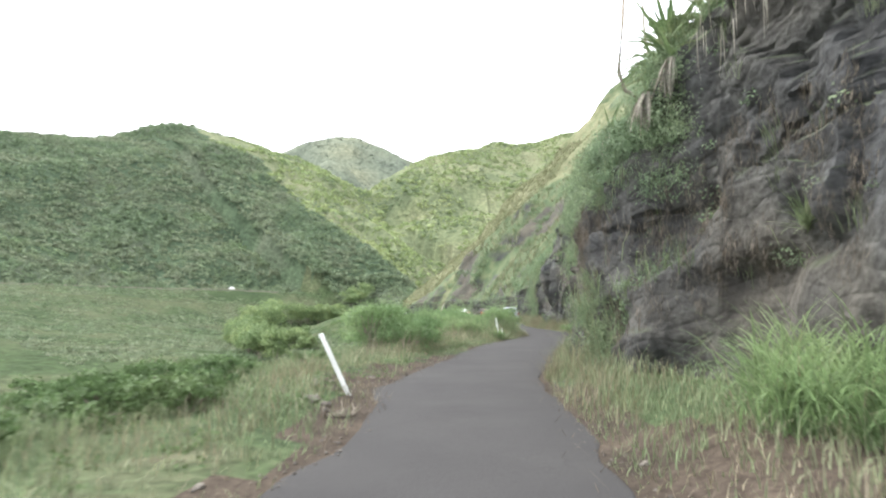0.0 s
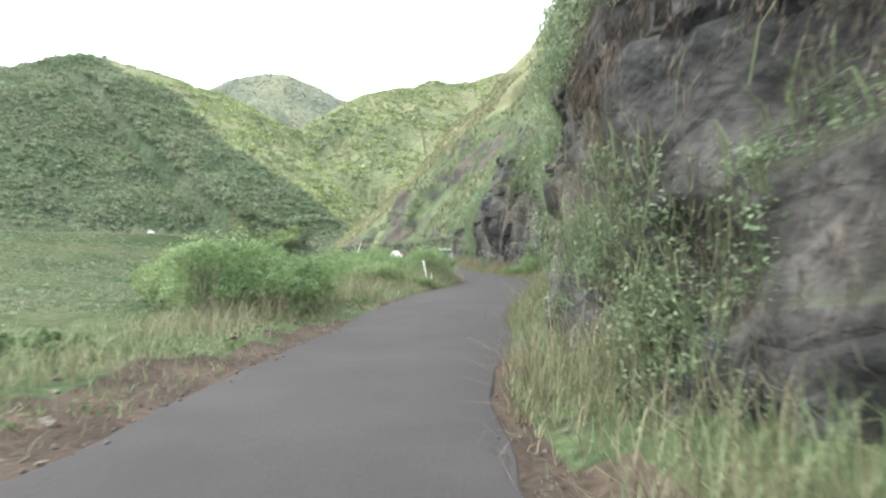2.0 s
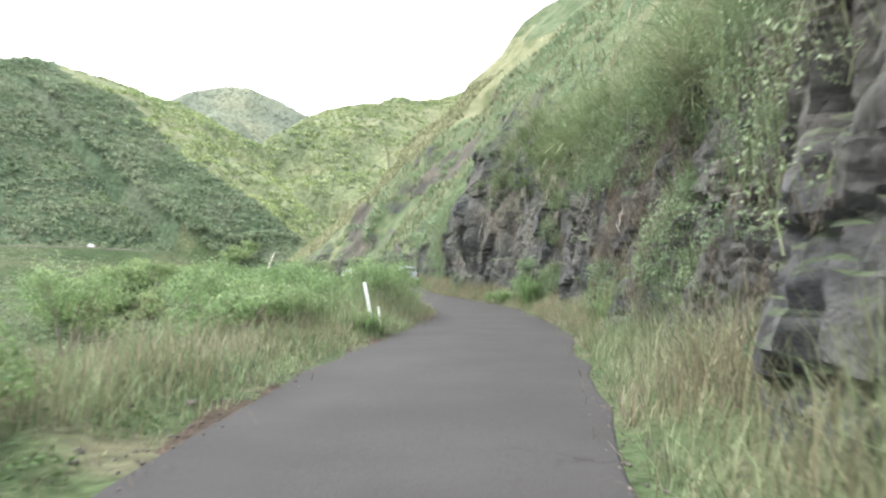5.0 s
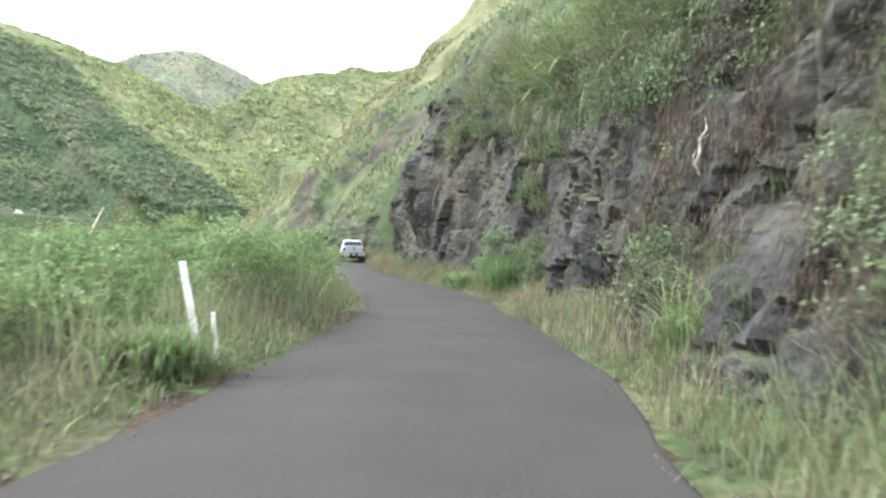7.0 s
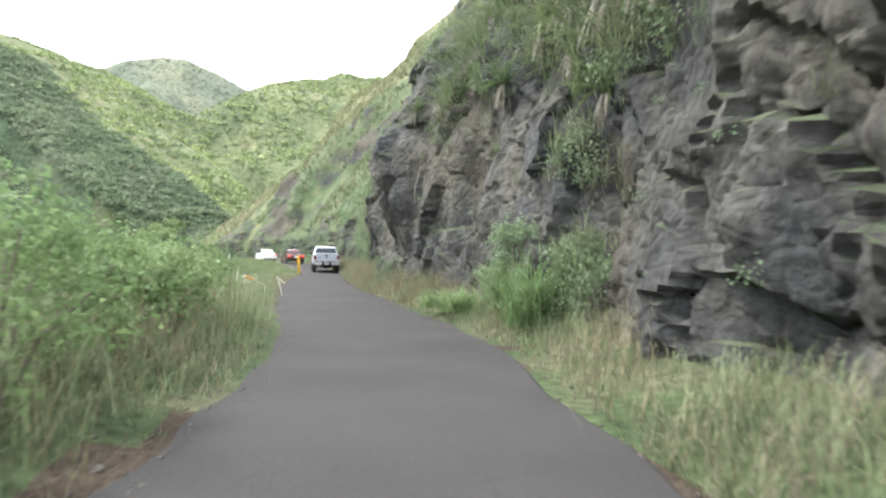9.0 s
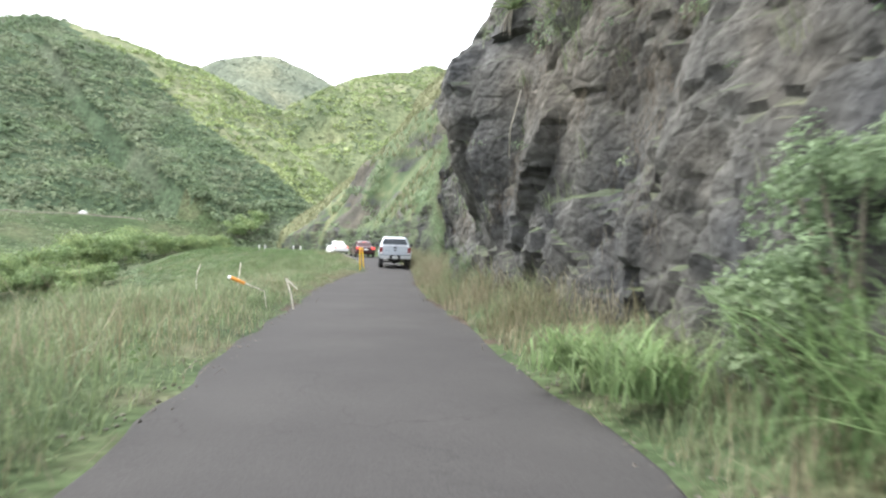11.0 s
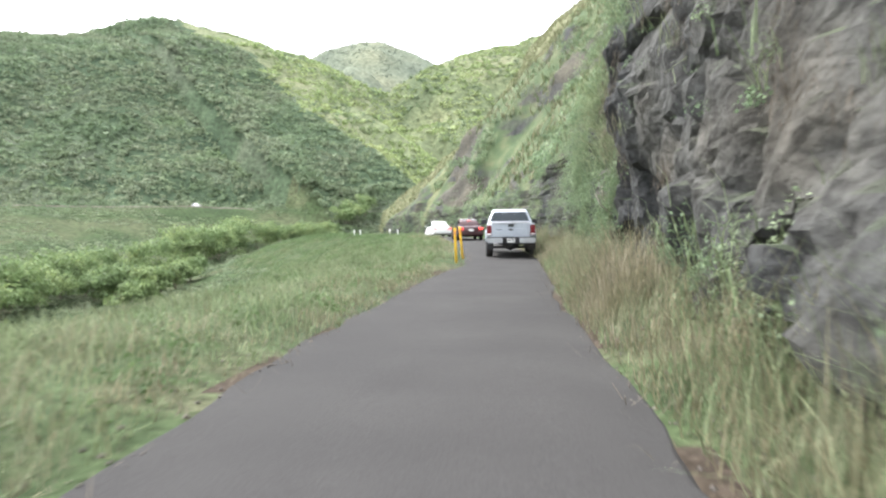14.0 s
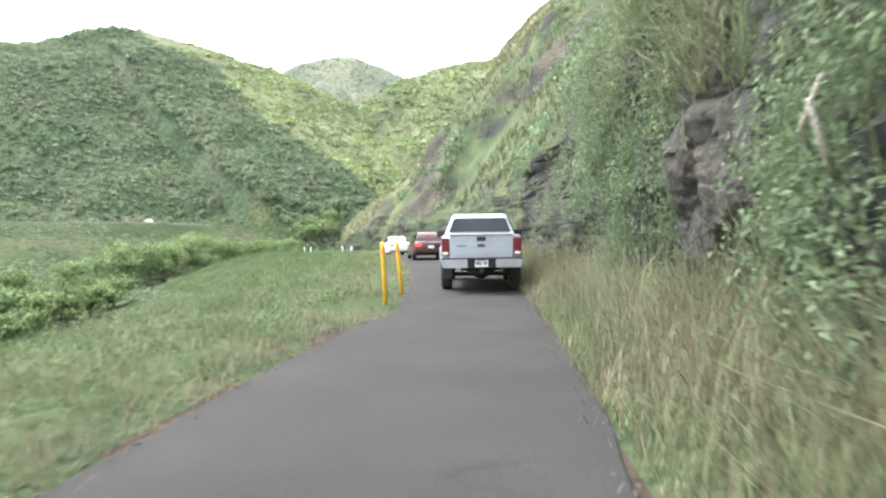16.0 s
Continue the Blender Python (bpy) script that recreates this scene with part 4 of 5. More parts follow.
# clumps of long cane grass hanging over the upper face
cane = []
for y0, y1, z0, z1, n in [(38, 50, 4.2, 8.5, 130), (28, 37, 4.0, 8.0, 70), (50, 60, 5.5, 9.5, 60), (76, 88, 3.0, 7.0, 70)]:
    i0, i1 = np.searchsorted(cy, (y0, y1))
    sub = CLIFF_P[i0:i1].reshape(-1, 3)
    sub = sub[(sub[:, 2] > z0) & (sub[:, 2] < z1)]
    cane.append(sub[rng.integers(0, len(sub), n)])
cane = np.concatenate(cane)
cc = np.repeat(cane, 26, 0) + rng.normal(0, 0.10, (len(cane) * 26, 3))
v, f = arching(cc, rng.uniform(0.8, 2.0, len(cc)), rng.uniform(0.014, 0.034, len(cc)), rng.uniform(0.4, 1.5, len(cc)), rng.uniform(0.8, 2.2, len(cc)), rng.normal(np.pi, 1.3, len(cc)))
tagged(link_mesh("cane_grass", v, f, M_GRASS), "long arching cane grass on the upper cliff", "grass", kind="stuff")

# hillside above the cut
top = skin(60000, 15, 110, 1.5, 60)
top = top[fbm(top[:, 0] / 9, top[:, 1] / 9, top[:, 2] / 9, 3, 93) > -0.3]
far_top = skin(60000, 92, 190, 1.5, 110)
far_top = far_top[far_top[:, 1] < np.maximum(140, 170 - (far_top[:, 2] - 7) * 1.3) + 4 * fbm(far_top[:, 1] / 9, far_top[:, 2] / 6, octaves=3, seed=58)]
patchy = fbm(far_top[:, 0] / 8, far_top[:, 1] / 8, far_top[:, 2] / 8, 3, 94)


bare_face = (far_top[:, 1] > 132) & (far_top[:, 2] < 14) | (far_top[:, 1] > 122) & (far_top[:, 1] < 135) & (far_top[:, 2] > 15.5) & (far_top[:, 2] < 22.5)
far_top, patchy = far_top[~bare_face | (patchy > 0.3)], patchy[~bare_face | (patchy > 0.3)]


def scatter(src, n):
    return src[rng.integers(0, len(src), n)]


v, f = tufts(np.concatenate([scatter(top, 3600), scatter(far_top[patchy > 0.05], 6500)]), np.concatenate([rng.uniform(0.25, 0.75, 3600), rng.uniform(0.35, 1.0, 6500)]), 24, 0.27, 0.7, 0.2, True)
tagged(link_mesh("hillside_shrubs", v, f, M_LEAF), "scattered green shrubs on the hillside above the lane", "shrubs", kind="stuff")
for mat_, src, n, wide, label in [(M_STRAW, top, 7000, 1.0, "dry tufted grass on the hillside"), (M_GRASS, top, 9000, 1.0, "green tufted grass on the hillside"),
                                  (M_STRAW, far_top[patchy < 0.15], 10000, 1.0, "dry tufted grass on the far hillside"), (M_SWARD, far_top, 14000, 1.7, "green tufted grass on the far hillside")]:
    v, f = blades(scatter(src, n), rng.uniform(0.4, 0.95, n), rng.uniform(0.05, 0.14, n) * wide, rng.uniform(0.2, 0.9, n), rng.uniform(0, 6.28, n))
    tagged(link_mesh("hillside_grass", v, f, mat_), label, "grass", kind="stuff")

spur = skin(160000, 140, 200, 0.3, 60)
spur = spur[(spur[:, 1] > np.maximum(140, 170.5 - (spur[:, 2] - 7) * 1.3) + 4 * fbm(spur[:, 1] / 9, spur[:, 2] / 6, octaves=3, seed=58)) & (spur[:, 1] < 192) & (spur[:, 2] < 40) & (spur[:, 2] > 1)]
pick = rng.integers(0, len(spur), 24000)
v, f = blades(spur[pick], rng.uniform(0.25, 0.6, 24000), rng.uniform(0.08, 0.22, 24000), rng.uniform(0.2, 0.9, 24000), rng.uniform(0, 6.28, 24000))
M_HAY = material("yellow_grass", [(0.1302, 0.148, 0.068), (0.1767, 0.185, 0.092), (0.2325, 0.23, 0.13)], 0.3, 0.85, 0, random_by="island", through_light=0.3, tone=(0.96, 0.95, 1.1))
tagged(link_mesh("spur_grass", v, f, M_HAY), "thick dry yellow grass on the spur's crest", "grass", kind="stuff")

# hanging grass on ledges
edge_rows = CLIFF_P[(cy > -4) & (cy < 100)][:, 20:100].reshape(-1, 3)
pick = rng.integers(0, len(edge_rows), 240)
cc = np.repeat(edge_rows[pick], 26, 0) + rng.normal(0, 0.08, (240 * 26, 3))
v, f = blades(cc, rng.uniform(0.2, 0.5, len(cc)), rng.uniform(0.006, 0.014, len(cc)), rng.uniform(0.3, 0.95, len(cc)), rng.normal(np.pi, 0.8, len(cc)))
tagged(link_mesh("ledge_grass", v, f, M_GRASS), "tufts of grass hanging from rock ledges", "grass", kind="stuff")

# small ferns in the cracks of the bare rock
pick = rng.integers(0, len(edge_rows), 240)
v, f = tufts(edge_rows[pick], rng.uniform(0.10, 0.26, 240), 60, 0.2, 0.9, 0.0)
tagged(link_mesh("crack_ferns", v, f, M_LEAF), "small ferns growing in cracks of the rock", "ferns", kind="stuff")

M_SWORD = material("sword_leaf", [(0.07, 0.115, 0.045), (0.11, 0.16, 0.062), (0.165, 0.2, 0.09)], 1.5, 0.5, 0, random_by="island", through_light=0.25, tone=(1.05, 1, 1.2))
M_WITHER = material("withered_leaf", [(0.16, 0.145, 0.12), (0.24, 0.22, 0.185), (0.33, 0.31, 0.26)], 2, 0.85, 0, random_by="island", through_light=0.15)


def leaf_mesh(name, mat, curl, droop):
    """One folded, tapering sword leaf, a metre long, pointing up and bending forwards."""
    rows_, faces_ = [], []
    for i_ in range(6):
        u = i_ / 5
        w_ = 0.045 * (1 - u ** 2.2) + 0.003
        out_by, up_by = curl * u ** 2, u - droop * u ** 2
        rows_ += [(-w_, out_by, up_by), (0, out_by + w_ * 0.5, up_by - w_ * 0.2), (w_, out_by, up_by)]
    for i_ in range(5):
        a_ = i_ * 3
        faces_ += [(a_, a_ + 1, a_ + 4, a_ + 3), (a_ + 1, a_ + 2, a_ + 5, a_ + 4)]
    me = bpy.data.meshes.new(name)
    me.from_pydata(rows_, [], faces_)
    me.materials.append(mat)
    return me


LEAVES = [leaf_mesh("sword_leaf", M_SWORD, 0.15, 0.05), leaf_mesh("sword_leaf", M_SWORD, 0.4, 0.15), leaf_mesh("sword_leaf", M_SWORD, 0.7, 0.35)]
DEAD_LEAF = leaf_mesh("dead_leaf", M_WITHER, 0.2, 0.05)


def spiky_plant(p, size, label, green=34, dead=14):
    """A rosette of sword leaves with withered ones hanging under it."""
    root = thing("spiky_plant", pose(float(p[0]) - 0.1, float(p[1]), float(p[2]) - 0.05), label, "plant", "spiky plants on the cliff")
    for k in range(green):
        ob = new("sword_leaf", LEAVES[k % 3])
        ob.parent = root
        ob.matrix_basis = pose(0, 0, 0.05, -rng.uniform(5, 80), rng.uniform(-8, 8), rng.uniform(0, 360)) @ Matrix.Scale(size * rng.uniform(0.7, 1.15), 4)
    for k in range(dead):
        ob = new("dead_leaf", DEAD_LEAF)
        ob.parent = root
        ob["label"] = "grey withered hanging leaf"
        ob.matrix_basis = pose(0, 0, 0, 0, 0, rng.normal(90, 50)) @ pose(0, 0.06, 0, -rng.uniform(140, 176), 0, rng.uniform(-15, 15)) @ Matrix.Scale(size * rng.uniform(0.5, 0.9), 4)
    return root


for ax, ay, az_, size in [(4.0, 15.2, 7.4, 1.1), (4.4, 16.4, 7.9, 1.0), (4.1, 14.0, 7.2, 0.95), (4.2, 12.4, 7.0, 1.0), (4.6, 10.6, 7.0, 0.9), (3.7, 17.4, 6.4, 0.9), (5.9, 60.5, 7.0, 0.7),
                          (8.2, 46.3, 5.5, 0.9), (9.3, 56.2, 8.0, 1.1), (7.5, 38.1, 4.9, 0.8), (9.5, 55.4, 8.4, 1.1), (8.2, 45.2, 5.0, 0.8), (9.0, 54.6, 5.8, 1.0), (8.2, 47.6, 3.9, 0.8), (8.6, 49.5, 5.2, 0.9), (8.8, 51.5, 6.4, 1.0), (8.2, 43.3, 6.0, 0.9)]:
    near_p = CLIFF_P.reshape(-1, 3)
    spiky_plant(near_p[np.argmin(((near_p - np.array([ax, ay, az_])) ** 2).sum(1))], size, "green sword-leaved plant rooted on the cliff edge")

for ax, ay, az_, size in [(4.0, 13.2, 6.4, 1.4), (3.9, 13.0, 6.3, 1.1), (4.6, 12.4, 6.6, 1.2), (3.6, 14.6, 6.9, 1.1), (5.4, 11.6, 6.7, 1.1), (8.3, 48.0, 6.3, 1.7), (8.2, 46.6, 6.0, 1.5), (8.5, 49.2, 6.6, 1.7), (8.7, 50.4, 7.2, 1.6), (8.0, 45.2, 6.4, 1.5), (7.6, 41.5, 6.6, 1.3)]:
    near_p = CLIFF_P.reshape(-1, 3)
    spiky_plant(near_p[np.argmin(((near_p - np.array([ax, ay, az_])) ** 2).sum(1))], size, "large bright green sword-leaved plant on the cliff edge", 44, 20)
for ax, ay, az_, size in [(3.45, 12.9, 5.6, 1.0), (2.75, 14.4, 5.6, 0.8), (3.9, 12.2, 6.0, 0.9), (5.6, 11.8, 6.6, 1.0), (5.9, 11.0, 6.7, 1.0), (6.2, 10.4, 6.8, 1.1)]:
    near_p = CLIFF_P.reshape(-1, 3)
    p = near_p[np.argmin(((near_p - np.array([ax, ay, az_])) ** 2).sum(1))] - np.array([0.12, 0.1, 0])
    spiky_plant(p, size, "withered plant with grey leaves drooping over rock", 3, 30)

# grey roots and dead fronds hanging from the edge
roots = []
for y0, y1, z0, z1, n in [(36, 40, 4.8, 6.5, 60), (8, 16, 6.0, 7.4, 120), (44, 52, 6.0, 8.0, 50)]:
    i0, i1 = np.searchsorted(cy, (y0, y1))
    sub = CLIFF_P[i0:i1].reshape(-1, 3)
    sub = sub[(sub[:, 2] > z0) & (sub[:, 2] < z1)]
    roots.append(sub[rng.integers(0, len(sub), n)] - np.array([0.2, 0, 0]))
roots = np.concatenate(roots)
v, f = blades(np.zeros_like(roots), rng.uniform(0.3, 0.9, len(roots)), rng.uniform(0.010, 0.024, len(roots)), rng.uniform(0.0, 0.15, len(roots)), rng.uniform(0, 6.28, len(roots)))
v = v * np.array([1, 1, -1]) + np.repeat(roots, 6, 0)
tagged(link_mesh("hanging_roots", v, f, M_WITHER), "grey dead roots hanging down the rock face", "roots", kind="stuff")

# lush arching grass at the foot of the cliff
for gx0, gy0, hh in [(3.2, 7.3, 0.95), (3.7, 8.3, 1.1), (2.9, 6.2, 0.8), (3.9, 6.9, 1.0), (4.2, 8.0, 1.1), (3.3, 5.4, 0.8), (4.4, 9.2, 1.0), (8.0, 50.6, 1.0), (8.1, 49.6, 1.2), (7.8, 48.9, 1.1), (7.2, 52.3, 0.5), (7.0, 53.4, 0.45), (6.5, 35.4, 0.9), (1.1, 35.85, 0.5), (0.75, 35.75, 0.42)]:
    root = thing("grass_clump", pose(gx0, gy0, 0.2 if gx0 > 3 else gz(gx0, gy0)), "lush arching bright green grass clump under the cliff" if gx0 > 3 else "low green grass clump at the lane's edge", "grass", "lush grass clumps")
    n = 240
    v, f = arching(rng.normal(0, 0.2, (n, 3)) * np.array([1, 1, 0]), hh * rng.uniform(0.8, 1.7, n), rng.uniform(0.012, 0.026, n), rng.uniform(0.9, 1.5, n), rng.uniform(1.0, 2.4, n), rng.uniform(0, 6.28, n))
    array_part("foliage", v, f, M_FEATHER, root)
    n = 24
    v, f = blades(rng.normal(0, 0.2, (n, 3)) * np.array([1, 1, 0]), hh * rng.uniform(0.7, 1.4, n), rng.uniform(0.006, 0.014, n), rng.uniform(0.4, 1.2, n), rng.uniform(0, 6.28, n), 0.6)
    array_part("dry_straw", v, f, M_STRAW, root, "dry straw-coloured stems")["kind"] = "stuff"

# a spiky tuft rooted in a crack of the first corner
near_p = CLIFF_P.reshape(-1, 3)
p = near_p[np.argmin(((near_p - np.array([4.43, 9.32, 2.5])) ** 2).sum(1))]
root = thing("grass_tuft", pose(float(p[0]) - 0.02, float(p[1]), float(p[2])), "pale green spiky grass tuft rooted in bare rock", "grass")
v, f = arching(rng.normal(0, 0.05, (70, 3)), rng.uniform(0.3, 0.75, 70), rng.uniform(0.012, 0.022, 70), rng.uniform(0.1, 1.4, 70), rng.uniform(0.2, 1.3, 70), rng.normal(-2.3, 1.0, 70))
array_part("foliage", v, f, M_GRASS, root)

# bleached grass along the lane's edges past the bend
verge(-1, 63, 84, -0.12, 0.7, 190, (0.10, 0.30), (0.006, 0.014), M_STRAW, "dry_verge_grass", "short bleached grass along the asphalt edge", 0.8, 26)
verge(1, 57, 92, 0.0, 1.3, 120, (0.35, 0.85), (0.006, 0.015), M_STRAW, "dry_verge_grass", "tall yellow grass leaning towards the lane", 0.8, 27)

# ---- loose things by the road ----
M_WHITE = material("weathered_white", [(0.62, 0.62, 0.60), (0.74, 0.74, 0.72), (0.80, 0.80, 0.79)], 5, 0.6, 0.1, 60, fine=0.12)
M_YELLOW = material("yellow_paint", [(0.62, 0.34, 0.02), (0.72, 0.42, 0.03), (0.78, 0.48, 0.05)], 4, 0.55, 0.1, 50, fine=0.15)
M_ORANGE = material("orange_plastic", [(0.58, 0.22, 0.04), (0.66, 0.28, 0.06)], 5, 0.5, 0.1, 50, fine=0.15)
M_REFLECT = material("reflector", [(0.75, 0.75, 0.72), (0.85, 0.85, 0.82)], 20, 0.3, 0, fine=0.05)
M_STONE = material("loose_stone", [(0.055, 0.05, 0.045), (0.09, 0.08, 0.07), (0.14, 0.125, 0.105)], 5, 0.9, 0.7, 30)


def box(bm, x0, x1, y0, y1, z0, z1, bevel=0.0):
    vs = [bm.verts.new((a, b, c)) for a in (x0, x1) for b in (y0, y1) for c in (z0, z1)]
    fs = [bm.faces.new([vs[i] for i in q]) for q in ((0, 1, 3, 2), (4, 6, 7, 5), (0, 4, 5, 1), (2, 3, 7, 6), (0, 2, 6, 4), (1, 5, 7, 3))]
    if bevel:
        es = list({e for q in fs for e in q.edges})
        bmesh.ops.bevel(bm, geom=es, offset=bevel, segments=2, affect="EDGES", profile=0.6)
    return bm


def marker_post(x, y, z, lean_x, lean_y, height, label, wide=0.10):
    """A flat flexible road marker with a reflector near its top."""
    root = thing("marker_post", pose(x, y, z, lean_y, lean_x, 0), label, "road marker", "white marker posts")
    part("blade", box(bmesh.new(), -wide / 2, wide / 2, -0.012, 0.012, -0.15, height, 0.008), M_WHITE, root)
    part("reflector", box(bmesh.new(), -wide * 0.36, wide * 0.36, -0.020, -0.0125, height - 0.22, height - 0.06, 0.003), M_REFLECT, root)
    return root


marker_post(-2.02, 10.95, 0.04, -26, 0, 1.08, "white flexible marker post leaning beside the lane", 0.075)
marker_post(1.27, 36.45, 0.0, -11, 0, 1.16, "white marker post leaning in roadside grass", 0.078)
marker_post(1.44, 36.5, 0.0, -7, 0, 0.60, "short broken white post stub in roadside grass", 0.05)
for gx0, gy0 in [(-16.05, 147.2), (-14.9, 145.6), (-9.5, 137.1), (-8.3, 135.4)]:
    marker_post(gx0, gy0, float(ground_z(np.array([gx0]), np.array([gy0]))[0]), 0, 0, 0.8, "small white guard post at the far bend", 0.14)


def stick(pts, radii, label, mat=M_DEAD, name="dead_stick"):
    root = thing(name, pose(*pts[0]), label, "stick")
    base = Vector(pts[0])
    part("shaft", tube([Vector(p) - base for p in pts], radii, 6), mat, root, soft=True)
    return root


stick([(-2.45, 42.8, gz(-2.45, 42.8) - 0.1), (-2.25, 43.2, 1.0), (-2.18, 43.5, 1.5), (-2.0, 43.7, 2.05)], [0.03, 0.025, 0.022, 0.012], "long bleached dead stick leaning out of bushes")
stick([(4.6, 17.2, 6.6), (3.75, 17.0, 7.0), (3.6, 17.0, 7.5), (3.72, 17.0, 8.8), (3.85, 17.0, 11.0)], [0.05, 0.05, 0.055, 0.045, 0.03], "dark knotted dead flower stalk on the cliff edge", M_BARK, "dead_stalk")
stick([(4.9, 16.9, 7.4), (4.3, 16.8, 7.8), (4.2, 16.8, 8.6), (4.2, 16.8, 11.0)], [0.05, 0.045, 0.04, 0.035], "pale bare flower stalk on the cliff edge", M_DEAD, "dead_stalk")
stick([(1.12, 64.25, gz(1.12, 64.25) - 0.1), (1.11, 64.25, 0.4), (1.16, 64.25, 0.9)], [0.018, 0.016, 0.013], "thin pale upright stake in the grass")
stick([(0.18, 64.1, gz(0.18, 64.1) - 0.1), (0.12, 64.1, 0.42), (0.14, 64.1, 0.62), (0.22, 64.1, 0.85)], [0.018, 0.017, 0.016, 0.013], "thin pale upright stake in the grass")
branch = stick([(7.16, 36.55, 1.98), (7.02, 36.52, 2.12), (7.05, 36.5, 2.28), (6.95, 36.48, 2.46), (7.0, 36.46, 2.62), (6.98, 36.44, 2.76), (7.06, 36.42, 2.88), (7.02, 36.4, 3.02)], [0.010, 0.016, 0.015, 0.022, 0.018, 0.022, 0.015, 0.008], "pale crooked dead branch hanging on the rock")
part("twig", tube([(-0.15, -0.11, 0.78), (-0.06, -0.16, 0.86), (0.05, -0.2, 0.84)], [0.012, 0.009, 0.004], 5), M_DEAD, branch)
part("twig", tube([(-0.2, -0.07, 0.46), (-0.26, -0.1, 0.56), (-0.24, -0.16, 0.66)], [0.010, 0.007, 0.003], 5), M_DEAD, branch)
stick([(7.0, 35.3, 1.15), (6.92, 35.2, 1.36), (6.95, 35.1, 1.6)], [0.008, 0.010, 0.006], "thin pale dead twig hanging on the rock")
stick([(7.05, 77.3, 1.75), (6.72, 76.9, 1.98), (6.66, 76.5, 2.22)], [0.02, 0.018, 0.014], "short pale broken stem on the rock")
stick([(6.95, 76.9, 1.6), (6.62, 76.4, 1.82), (6.50, 76.3, 2.05)], [0.02, 0.018, 0.014], "short pale broken stem on the rock")
stick([(7.35, 60.9, 3.3), (7.25, 60.2, 3.75), (7.3, 59.3, 4.3)], [0.012, 0.014, 0.01], "thin pale dead stem lying across the rock")
bar = thing("fallen_barrier_bar", pose(1.76, 60.9, 0.67), "thin bleached pole with an orange striped end in the grass", "barrier")
part("plank", tube([(0, 0, 0), (0.12, 0.07, -0.055), (0.25, 0.15, -0.115)], [0.036, 0.038, 0.034], 8), M_ORANGE, bar)
part("band", tube([(-0.03, -0.02, 0.014), (0.0, 0.0, 0.0)], [0.037, 0.0375], 8), M_WHITE, bar, "white end band")
part("tail", tube([(0.25, 0.15, -0.115), (0.60, 0.40, -0.28), (0.66, 0.44, -0.72)], [0.017, 0.014, 0.010], 6), M_DEAD, bar, "bare bleached end")
stake = thing("split_stake", pose(2.74, 61.64, gz(2.74, 61.64)), "split white-painted stake leaning beside the lane", "stake")
part("shaft", tube([(0.21, -0.10, -0.1), (0.13, -0.04, 0.3), (0, 0, 0.66)], [0.021, 0.02, 0.019], 6), M_DEAD, stake)
part("splinter", tube([(0.01, 0, 0.64), (0.12, -0.03, 0.55), (0.27, -0.06, 0.42)], [0.022, 0.018, 0.008], 6), M_DEAD, stake)


def bollard(x, y, tilt):
    root = thing("bollard", pose(x, y, float(climb(y)) + 0.01, 0, tilt, 0), "yellow painted steel post at the road edge", "bollard", "yellow posts at the road edge")
    part("shaft", tube([(0, 0, -0.25), (0, 0, 1.23), (0, 0, 1.27), (0, 0, 1.285)], [0.045, 0.045, 0.038, 0.018], 14), M_YELLOW, root, soft=True)
    part("band", tube([(0, 0, 1.03), (0, 0, 1.15)], [0.048, 0.048], 14), M_ORANGE, root, "orange reflective band")


bollard(2.65, 86.55, -2)
bollard(2.70, 88.75, -5)


def stone(x, y, size):
    root = bmesh.new()
    bmesh.ops.create_icosphere(root, subdivisions=2, radius=size)
    k = rng.uniform(0, 50)
    for vv in root.verts:
        n3 = noise.noise(vv.co / size * 1.3 + Vector((k, 0, 0)))
        vv.co *= 1 + 0.45 * n3
        vv.co.z *= 0.62
    ob = part("stone", root, M_STONE, None)
    ob.matrix_world = pose(x, y, gz(x, y) + size * 0.22, 0, 0, rng.uniform(0, 360))
    return tagged(ob, "grey-brown loose stone on the road verge", "stone", "loose stones on the verge")


for k in range(26):
    yb = rng.uniform(2, 88)
    side = rng.choice([-1, -1, 1])
    e = np.interp(yb, *(LEFT_EDGE if side < 0 else RIGHT_EDGE))
    stone(float(road_x(yb)) + side * (e + rng.uniform(0.05, 0.8)), yb, rng.uniform(0.025, 0.06))
for k in range(14):
    yb = rng.uniform(11, 18.5)
    stone(float(road_x(yb)) - np.interp(yb, *LEFT_EDGE) - rng.uniform(0.1, 1.4), yb, rng.uniform(0.03, 0.07))
for dx, dy, size in [(-2.25, 9.6, 0.11), (-2.05, 9.4, 0.08), (-2.4, 9.8, 0.09), (-1.95, 9.0, 0.06)]:
    stone(dx, dy, size)

# dead brushwood and clods at the foot of the leaning post
pile = thing("brushwood_pile", pose(-1.78, 8.9, gz(-1.78, 8.9)), "small pile of dead brown brushwood at the lane's edge", "brushwood")
for k in range(16):
    a, d = rng.uniform(0, 6.28), rng.uniform(0.0, 0.2)
    ln = rng.uniform(0.12, 0.32)
    p0 = Vector((math.cos(a) * d, math.sin(a) * d, 0.01))
    h = rng.uniform(0, 6.28)
    part("twig", tube([p0, p0 + Vector((math.cos(h), math.sin(h), 0.25)) * ln * 0.5, p0 + Vector((math.cos(h + 0.3), math.sin(h + 0.3), 0.5)) * ln], [0.012, 0.010, 0.005], 5), M_BARK, pile)
clod = stone(-2.0, 18.7, 0.055)
clod.data.materials[0] = material("rusty_clod", [(0.06, 0.038, 0.028), (0.1, 0.06, 0.042)], 8, 0.9, 0.6, 40)
tagged(clod, "reddish brown clod of earth on the verge", "clod")

